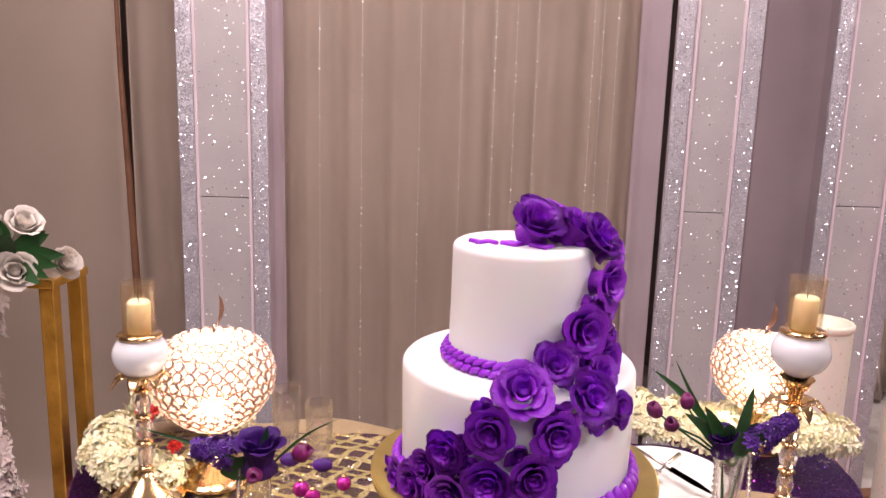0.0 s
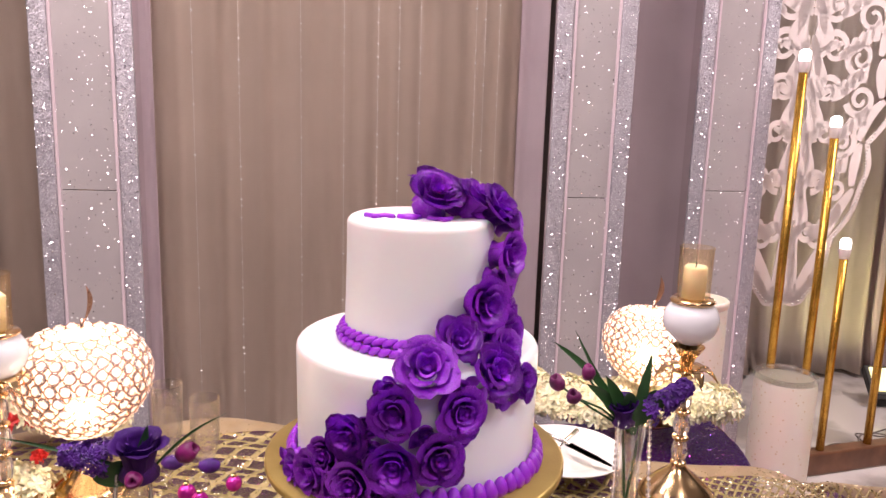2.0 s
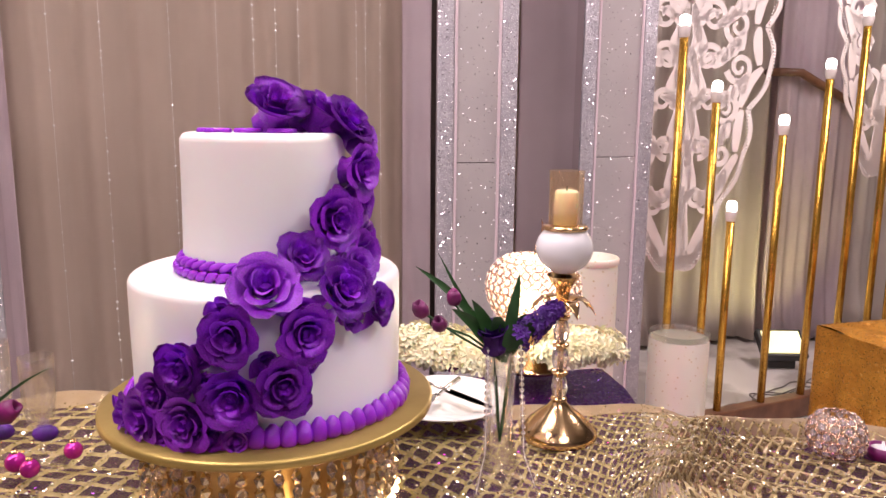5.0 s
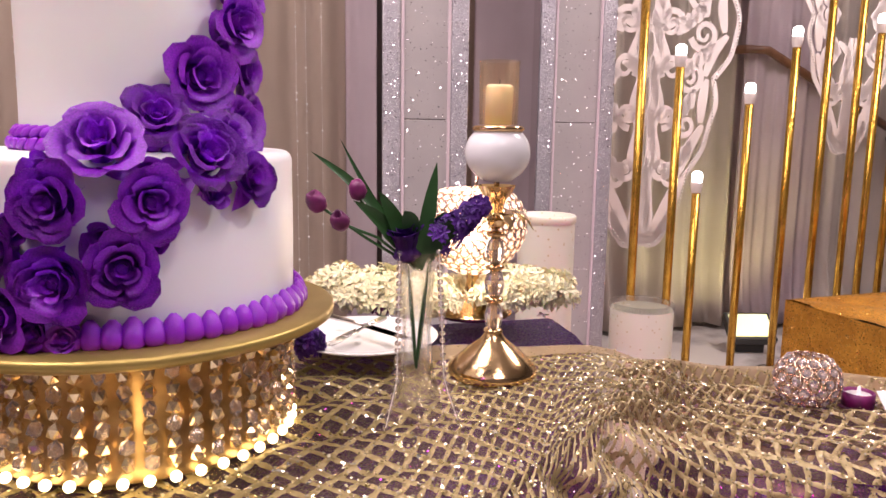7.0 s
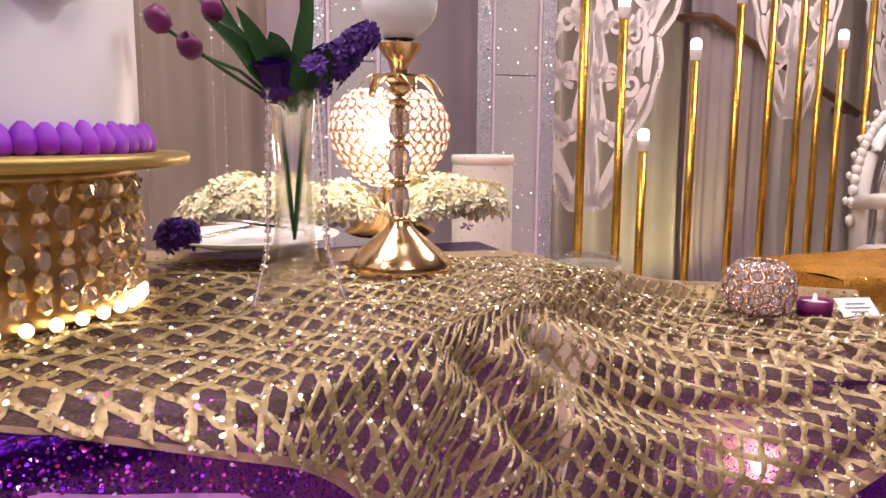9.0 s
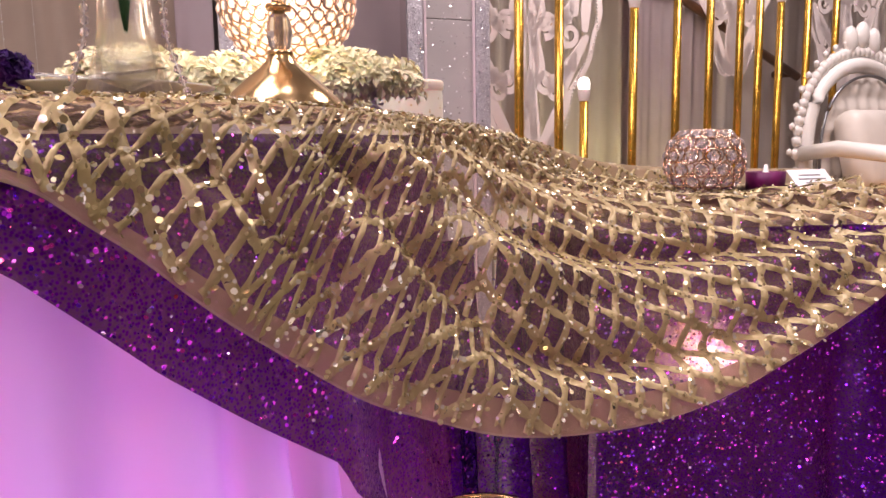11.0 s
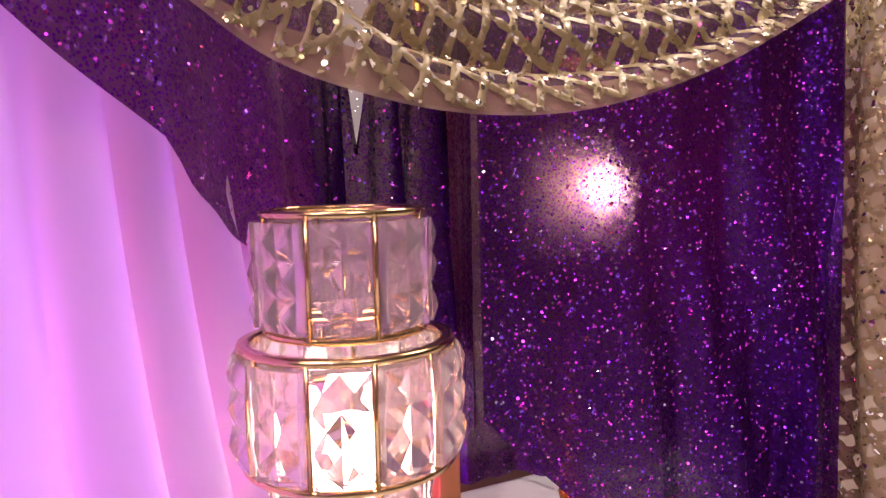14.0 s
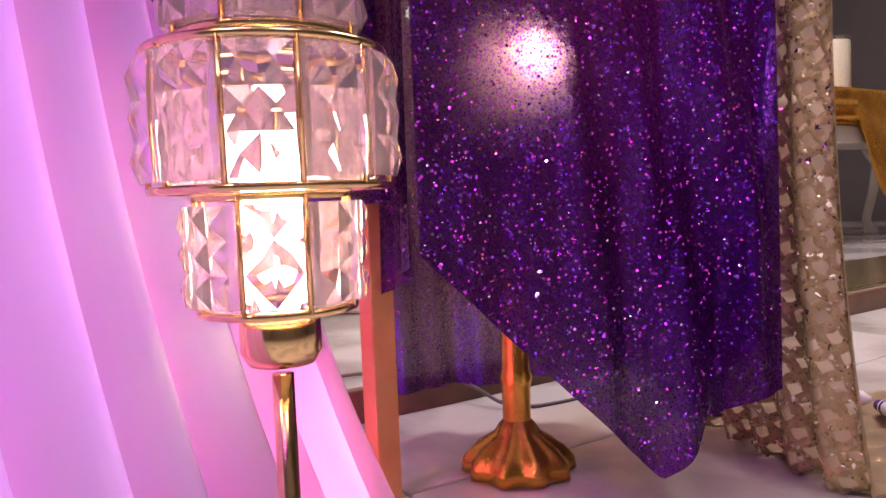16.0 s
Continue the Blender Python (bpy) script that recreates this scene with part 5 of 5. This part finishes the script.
part("candle", lathe([(0, 0.010), (0.018, 0.010), (0.018, 0.018), (0.004, 0.019), (0.002, 0.030), (0, 0.031)], 24), m_card, t, "white wax candle")
t = thing("tag_card", (1.300, 1.300, 0.664), "small white printed tag leaning on the cloth", "card", rz=-12)
bm = box(-0.026, 0.026, -0.018, 0.018, -0.0006, 0.0006, 0.0004)
bm.transform(pose(0, 0, 0.012, 38, 0, 0))
part("sheet", bm, m_card, t, smooth=False)
for k, w in enumerate((0.014, 0.018, 0.012)):
    bm = box(-w, w, 0.006 - 0.007 * k, 0.008 - 0.007 * k, 0.0008, 0.0010)
    bm.transform(pose(0, 0, 0.012, 38, 0, 0))
    part("print_bar", bm, m_ink, t, "grey print bar", False)
t = thing("bead_chain", (1.16, 1.40, 0.662), "string of pale gold pearls lying on the purple cloth", "bead string")
bm = bmesh.new()
for k in range(46):
    v = k / 45
    ball(0.0042, (-0.09 + 0.24 * v, 0.035 * math.sin(v * 7) - 0.02, 0.005), 1, bm)
part("beads", bm, M("champagne_pearl", (0.72, 0.60, 0.38), 0.2, 0.3), t)

# ---- lanterns behind the table ----


def lantern(at, r, h, label):
    t = thing("glass_lantern", at, label, "lantern", "glass lanterns")
    part("body", lathe([(0, 0.002), (r * 0.96, 0.002), (r, 0.012), (r, h - 0.03), (r * 0.97, h - 0.018)], 48), m_lantern, t, "white speckled glass body")
    part("rim", lathe([(r * 0.97, h - 0.022), (r * 1.03, h - 0.016), (r * 1.04, h - 0.004), (r * 0.99, h), (r * 0.90, h - 0.002), (r * 0.88, h - 0.03), (0, h - 0.035)], 48), m_glass if r > 0.08 else m_lantern, t, "thick glass rim")
    return t


lantern((1.487, 2.36, 0.046), 0.090, 0.53, "white speckled glass jar lantern standing on the platform")
lantern((1.100, 2.17, 0.046), 0.070, 0.812, "tall white speckled cylinder lantern")
lantern((4.30, 2.72, 0.722), 0.085, 0.30, "white speckled cylinder candle on the console")

# ---- gold candle poles on the stage edge ----
POLES = ((1.638, 0, 1.535), (1.795, 0, 1.325), (1.900, 0, 0.905), (2.120, 0, 1.213), (2.332, 0, 1.42), (2.505, 0, 1.62), (2.675, 0, 1.75), (2.79, 0, 1.50), (2.92, 0, 1.30), (3.10, 0, 1.50), (3.30, 0, 1.70))
for x, _, z in POLES:
    t = thing("candle_pole", (x, 2.61 + 0.20 * (x - 1.20), 0.133), "slim gold foil pole topped with a lit white bulb", "candle pole", "gold candle poles")
    h = z - 0.133 - 0.05
    part("pole", lathe([(0, 0), (0.0145, 0), (0.0145, h), (0, h)], 16), m_pole, t)
    part("socket", lathe([(0.011, h - 0.004), (0.016, h), (0.021, h + 0.032), (0.0205, h + 0.036), (0, h + 0.036)], 20), m_socket, t, "white plastic bulb socket")
    part("bulb", lathe([(0.016, h + 0.0365), (0.018, h + 0.042), (0.0185, h + 0.058), (0.016, h + 0.068), (0.008, h + 0.073), (0, h + 0.074)], 20), m_bulb, t, "lit white bulb")

# ---- cut scroll panels ----


def spiral(cx, cz, r, a0, turns, s):
    return [(cx + s * r * (1 - 0.82 * k / 22) * math.cos(a0 + turns * TAU * k / 22), cz + r * (1 - 0.82 * k / 22) * math.sin(a0 + turns * TAU * k / 22)) for k in range(23)]


def stroke(*pts):
    return [tuple(curve([(x, 0, z) for x, z in pts], k / 18).xz) for k in range(19)]


def scroll_panel(at, w, ztip, ztop, rz, flip=1, oval=False):
    """A laser-cut scroll screen that narrows to a tip at its foot."""
    t = thing("scroll_panel", at, "white laser-cut scrollwork panel with studded edges", "decor panel", "scroll panels", rz=rz)
    bm = bmesh.new()
    h = ztop - ztip
    taper = lambda v: 0.030 * (0.35 + math.sin(math.pi * (0.1 + 0.85 * v)))
    for s in (1, -1):
        # scalloped border
        n = 9
        for k in range(n):
            z0, z1 = ztip + h * (k / n) ** 0.8, ztip + h * ((k + 1) / n) ** 0.8
            wide = lambda z: s * w / 2 * min(1.0, 0.10 + 1.25 * ((z - ztip) / h) ** 0.62) * (0.93 + 0.07 * math.sin(z * 19))
            xm = (wide(z0) + wide(z1)) / 2 + s * 0.022
            ribbon(bm, stroke((wide(z0), z0), (xm, (z0 + z1) / 2), (wide(z1), z1)), 0.020)
            ribbon(bm, stroke((wide(z0) * 0.86, z0 + 0.01), (xm * 0.80, (z0 + z1) / 2 + 0.02), (wide(z1) * 0.90, z1)), taper)
            r = 0.034 + 0.030 * (k / n)
            c = abs(wide(z1)) * 0.62
            r *= 1.35
            ribbon(bm, spiral(s * c, z1, r, 0.4 + k, 1.5, s if k % 2 else -s), lambda v: 0.024 * (1.1 - 0.6 * v))
            if not oval or k < 2:
                ribbon(bm, spiral(s * c * 0.42, z0 + 0.03, r * 0.8, 2.6 + k, 1.4, -s if k % 2 else s), lambda v: 0.022 * (1.1 - 0.6 * v))
                ribbon(bm, stroke((0, z0), (s * c * 0.30, z0 + 0.06), (s * c * 0.18, z1), (s * c * 0.62, z1 + 0.05)), taper)
                ribbon(bm, stroke((s * 0.01, z0 + 0.02), (s * c * 0.16, z0 + 0.10), (s * 0.012, z1 + 0.07)), taper)
            for q in range(4):
                ribbon(bm, stroke((s * c * (0.5 + 0.2 * q), z0 + 0.02 * q), (s * c * (0.72 + 0.12 * q), z0 + 0.03 + 0.02 * q), (s * c * (0.75 + 0.13 * q), z0 + 0.07 + 0.02 * q)), taper)
    part("screen", bm, m_lace, t, "white cut scrollwork", False)
    rnd = random.Random(5)
    bm = bmesh.new()
    for s in (1, -1):
        for k in range(120):
            z = ztip + h * k / 120
            x = s * w / 2 * min(1.0, 0.10 + 1.25 * ((z - ztip) / h) ** 0.62) * (0.93 + 0.07 * math.sin(z * 19)) + s * 0.008
            bmesh.ops.create_icosphere(bm, subdivisions=1, radius=0.004, matrix=Matrix.Translation((x, -0.004, z)))
    tagged(part("stud", bm, m_bead, t), "row of small pearl studs", kind="stuff")
    part("hanging_wire", tube([(0, 0.006, ztop - 0.05), (0, 0.006, 3.2 - at[2])], 0.0012, 5), m_cable, t)
    return t


scroll_panel((1.775, 2.90, 0.0), 0.78, 0.650, 2.1, 4)
scroll_panel((2.82, 3.10, 0.0), 0.60, 0.985, 2.3, 4, 1, True)
scroll_panel((3.60, 3.25, 0.0), 0.70, 0.90, 2.3, 4)

# wall rail behind the panels
t = thing("handrail", (0, 0, 0), "brown wooden handrail fixed to the back wall", "handrail")
part("rail", tube([(2.60, 3.50, 1.435), (2.72, 3.50, 1.435), (3.6, 3.50, 1.02)], 0.020, 8), m_brown, t)
part("bracket", tube([(2.61, 3.50, 1.435), (2.61, 3.60, 1.44)], 0.02, 8), m_brown, t)
part("bracket", tube([(3.55, 3.50, 1.04), (3.55, 3.60, 1.04)], 0.02, 8), m_brown, t)

# floodlight and cables
t = thing("floodlight", (2.50, 3.19, 0.119), "small black floodlight shining yellow up the drape", "floodlight", rz=-14)
bm = box(-0.10, 0.10, -0.02, 0.02, -0.075, 0.075, 0.006)
bm.transform(pose(0, 0, 0.10, -52, 0, 0))
part("housing", bm, m_black, t, "black metal housing", False)
bm = box(-0.085, 0.085, -0.026, -0.021, -0.060, 0.060, 0.002)
bm.transform(pose(0, 0, 0.10, -52, 0, 0))
part("glass", bm, m_flood, t, "glowing yellow glass", False)
part("bracket", box(-0.06, 0.06, -0.03, 0.03, 0, 0.05, 0.004), m_black, t, "black foot", False)
lamp("floodlight_lamp", "SPOT", (2.50, 3.10, 0.34), 12, (1.0, 0.88, 0.42), 0.05, (2.50, 3.62, 0.75), 110)
rc = random.Random(3)
for k in range(4):
    pts = [(1.95 + 0.12 * k + 0.08 * j + rc.uniform(-.04, .04), 2.78 + 0.03 * j + rc.uniform(-.05, .05) + 0.04 * k, 0.122) for j in range(7)]
    t = solid("cable", tube([curve(pts, j / 30) for j in range(31)], 0.003, 5), m_cable, "thin grey cable lying loose on the stage", "cable", smooth=True)
t = solid("cable", tube([curve([(0.95, 1.72, 0.049), (1.15, 1.70, 0.049), (1.26, 1.62, 0.03), (1.30, 1.52, 0.004), (1.5, 1.5, 0.004)], j / 24) for j in range(25)], 0.003, 5), m_cable, "thin grey cable running over the platform edge", "cable", smooth=True)

# ---- gold-draped bench, throne and console ----
t = thing("gold_bench", (2.63, 2.36, 0.046), "low bench covered with amber gold sequin cloth", "bench", rz=4)


def bench_f(u, v):
    x = -0.50 + 1.1 * u
    s = v * 2.2
    if s < 0.6:
        return Vector((x, -0.20 - 0.02 * math.sin(x * 40) * (1 - s / 0.6), 0.02 + 0.45 * s / 0.6))
    if s < 1.6:
        return Vector((x, -0.20 + 0.40 * (s - 0.6), 0.47 + 0.006 * math.sin(x * 23 + s * 9)))
    return Vector((x, 0.20 + 0.02 * math.sin(x * 40) * ((s - 1.6) / 0.6), 0.47 - 0.45 * (s - 1.6) / 0.6))


part("cover", surf(bench_f, 90, 44), m_goldseq, t, "amber gold sequin cover")
part("cover_end", surf(lambda u, v: Vector((-0.502 - 0.012 * math.sin(u * 22) * v, -0.20 + 0.40 * u, 0.47 - 0.45 * v)), 24, 12), m_goldseq, t, "amber gold sequin side drop")
part("frame", box(-0.48, 0.58, -0.18, 0.18, 0.0, 0.45, 0.01), m_matte, t, "white wooden frame", False)

t = thing("throne_chair", (3.16, 2.72, 0.046), "white carved throne chair with tufted ivory back and cushion", "throne chair", rz=6)


def back_shape(k):
    """Outline of the tall arched back, k from 0 to 1 across the top."""
    a = math.pi * k
    return Vector((-0.30 * math.cos(a) * (1 + 0.10 * math.sin(a)), 0, 0.55 + 0.40 * math.sin(a) ** 0.75))


part("seat", box(-0.34, 0.34, -0.42, 0.06, 0.34, 0.46, 0.035, seg=3), m_tuft, t, "padded ivory seat")
pil = box(-0.18, 0.18, -0.06, 0.06, -0.16, 0.16, 0.055, seg=3)
pil.transform(pose(-0.06, -0.06, 0.62, -14, 0, 4))
part("cushion", pil, m_tuft, t, "plain ivory cushion")


def tuft_f(u, v):
    x = (u - 0.5) * 0.54
    top = 0.55 + 0.36 * max(0.0, 1 - (2 * u - 1) ** 2) ** 0.45
    z = 0.44 + (top - 0.44) * v
    k = 0.5 * math.cos(x * 46 + z * 40) * math.cos(x * 46 - z * 40)
    return Vector((x, 0.06 - 0.030 - 0.016 * k, z))


part("back_pad", surf(tuft_f, 60, 44), m_tuft, t, "deep-buttoned ivory back pad")
bm = bmesh.new()
arc = [back_shape(k / 40) for k in range(41)]
tube([Vector((-0.30, 0.06, 0.40))] + [p + Vector((0, 0.06, 0)) for p in arc] + [Vector((0.30, 0.06, 0.40))], 0.030, 10, bm)
for k in range(0, 41):
    p = arc[k] * 1.0
    o = Vector((p.x, 0, p.z - 0.55)).normalized()
    ball(0.026, p + o * 0.05 + Vector((0, 0.06, 0)), 1, bm, (1, 0.6, 1))
    if k % 2:
        ball(0.016, p + o * 0.085 + Vector((0, 0.06, 0)), 1, bm, (1, 0.6, 1))
for s in (-1, 0, 1):
    ball(0.045, (0.07 * s, 0.06, 1.06 - 0.02 * abs(s)), 2, bm, (0.8, 0.5, 1.2))
part("carved_frame", bm, m_matte, t, "white carved scalloped frame")
part("piping", tube([Vector((-0.265, 0.02, 0.42))] + [Vector((p.x * 0.885, 0.02, 0.55 + (p.z - 0.55) * 0.89)) for p in arc] + [Vector((0.265, 0.02, 0.42))], 0.006, 6), m_piping, t, "dark silver piping")
for s in (-1, 1):
    part("arm", tube([(s * 0.33, 0.05, 0.62), (s * 0.37, -0.12, 0.64), (s * 0.37, -0.32, 0.62), (s * 0.36, -0.40, 0.56), (s * 0.35, -0.38, 0.42)], 0.028, 8), m_matte, t, "white curved arm")
    for y in (-0.36, 0.03):
        part("leg", tube([(s * 0.30, y, 0.35), (s * 0.34, y - 0.02, 0.26), (s * 0.31, y, 0.12), (s * 0.33, y - 0.02, 0.02), (s * 0.34, y - 0.03, 0.0)], lambda v: 0.034 - 0.016 * math.sin(v * 2.6), 8), m_matte, t, "white carved cabriole leg")

t = thing("console_table", (4.25, 2.62, 0.046), "white carved console table with amber gold cloth", "console table")
part("rail", box(-0.55, 0.55, -0.18, 0.18, 0.44, 0.52, 0.01), m_matte, t, "white wooden rail", False)
for x in (-0.48, 0.48):
    for y in (-0.14, 0.14):
        part("leg", tube([(x, y, 0.45), (x + 0.05, y - 0.02, 0.36), (x + 0.04, y, 0.22), (x - 0.03, y, 0.08), (x - 0.01, y, 0.02), (x + 0.02, y - 0.01, 0.0)], lambda v: 0.040 - 0.018 * math.sin(v * 2.8), 10), m_matte, t, "white carved scroll leg")


def swag_f(u, v):
    x = -0.56 + 1.12 * u
    drop = 0.14 + 0.34 * math.sin(min(1.0, max(0.0, (u - 0.22) / 0.5)) * math.pi) if u > 0.22 else 0.14
    if v < 0.4:
        return Vector((x, 0.20 - 0.41 * v / 0.4, 0.674 + 0.004 * math.sin(x * 30)))
    k = (v - 0.4) / 0.6
    return Vector((x, -0.215 - 0.02 * math.sin(k * 14 + u * 4) * k, 0.674 - drop * k))


part("top", box(-0.56, 0.56, -0.20, 0.20, 0.522, 0.67, 0.012), m_goldseq, t, "padded top under gold cloth", False)
part("gold_cloth", surf(swag_f, 60, 40), m_goldseq, t, "amber gold sequin cloth swag")

# gold runner on the floor by the stage
solid("gold_runner", box(2.30, 4.6, 1.66, 2.02, 0.047, 0.053, 0.002), M("gold_mirror_runner", (0.75, 0.60, 0.28), 0.14, 0.9).vary((0.8, 0.65, 0.32), (0.62, 0.48, 0.2), 9).bump(30, 0.3, 0.004), "shiny gold foil runner lying along the floor", "runner")

# ---- flower stand beside the table ----
t = thing("flower_stand", (-0.60, 1.50, 0.0), "square gold frame stand topped with white flowers", "flower stand")
for x in (-0.25, 0.075):
    for y in (0.0, 0.09):
        part("post", box(x - 0.0125, x + 0.0125, y - 0.0125, y + 0.0125, 0, 1.045, 0.002), m_pole, t, "square gold post", False)
part("top_frame", box(-0.265, 0.09, -0.015, 0.105, 1.045, 1.061, 0.003), m_pole, t, "gold top plate", False)
m_silk = M("silk_petal", (0.78, 0.74, 0.68), 0.6).vary((0.82, 0.78, 0.72), (0.74, 0.66, 0.60), 40)
silk = [rose_mesh(k, cupped, m_silk) for k in (41, 42)]
t = thing("white_flowers", (-0.60, 1.47, 1.062), "large white silk roses on top of the gold stand", "flowers")
for k, (x, y, z, size) in enumerate(((0.065, -0.045, 0.045, 0.046), (0.02, -0.055, 0.085, 0.050), (-0.045, -0.045, 0.060, 0.050), (0.055, 0.0, 0.100, 0.044), (-0.01, 0.0, 0.125, 0.052), (-0.09, 0.01, 0.105, 0.052), (-0.12, -0.03, 0.050, 0.048), (0.10, 0.01, 0.045, 0.040))):
    d = Vector((x * 6, y * 6 - 0.35, z * 5)).normalized()
    put_rose(silk[k % 2], "silk_rose", t, Matrix.Translation((x, y, z - 0.02)) @ d.to_track_quat("Z", "Y").to_matrix().to_4x4() @ pose(0, 0, 0, 0, 0, 50 * k) @ Matrix.Diagonal((size, size, size, 1)))
for nm, pth, rad, n, s, sd in (("hanging_flowers", [(-0.60, 1.42, 1.08), (-0.62, 1.40, 0.90), (-0.60, 1.40, 0.72), (-0.61, 1.40, 0.45)], 0.055, 1500, 0.013, 22),):
    garland(pth, rad, n, s, sd, nm, "hanging chain of pale pink and white blossoms", M("pink_silk_petal", (0.78, 0.72, 0.68), 0.6).vary((0.80, 0.75, 0.72), (0.72, 0.60, 0.58), 40), 5, squash=1.0)
bm = bmesh.new()
for k in range(16):
    a = rq.uniform(-0.5, 2.6)
    blade(bm, (-0.56, 1.44, 1.09), (-0.56 + 0.10 * math.cos(a), 1.42 + rq.uniform(-0.05, 0.03), 1.10 + 0.07 * math.sin(a)), 0.030, 0.01)
tagged(new("stand_leaves", finish("stand_leaves", bm, m_leaf)), "dark green leaves under the white blossoms", "leaves")

# dark brown cord hanging by the side drape
solid("drape_tie", tube([curve([(-0.895, 2.60, 2.6), (-0.888, 2.575, 1.6), (-0.868, 2.56, 1.1), (-0.855, 2.56, 0.6)], k / 20) for k in range(21)], lambda v: 0.004 + 0.010 * v, 8), m_brown, "dark brown cord hanging in the drape gap", "cord", smooth=True)

# ---- sweets on the floor ----
for k, (x, y, c) in enumerate(((1.545, 1.165, 0), (1.575, 1.13, 1), (1.60, 1.19, 0))):
    t = thing("wrapped_sweet", (x, y, 0.022), "small purple and white wrapped sweet on the net cloth", "sweet", "wrapped sweets", rz=40 * k + 20)
    part("wrap", tube([(-0.022, 0, 0.008), (-0.012, 0, 0.008), (0.012, 0, 0.008), (0.022, 0, 0.008)], lambda v: 0.010 if 0.2 < v < 0.8 else 0.004, 10), m_card, t)
    part("end", tube([(0.006, 0, 0.008), (0.024, 0, 0.008)], lambda v: 0.0108 - 0.004 * v, 10), m_violet, t, "purple end")

# ---- floor tiles ----
bmx = box(-0.298, 0.298, -0.298, 0.298, -0.006, 0.0, 0.0015, seg=1)
tile_me = finish("tile", bmx, m_tile, False)
for i in range(-2, 8):
    for j in range(-2, 3):
        share("tile", tile_me, floor, pose(0.1 + 0.6 * i, 0.45 + 0.6 * j - 0.0, 0, 0, 0, 0))
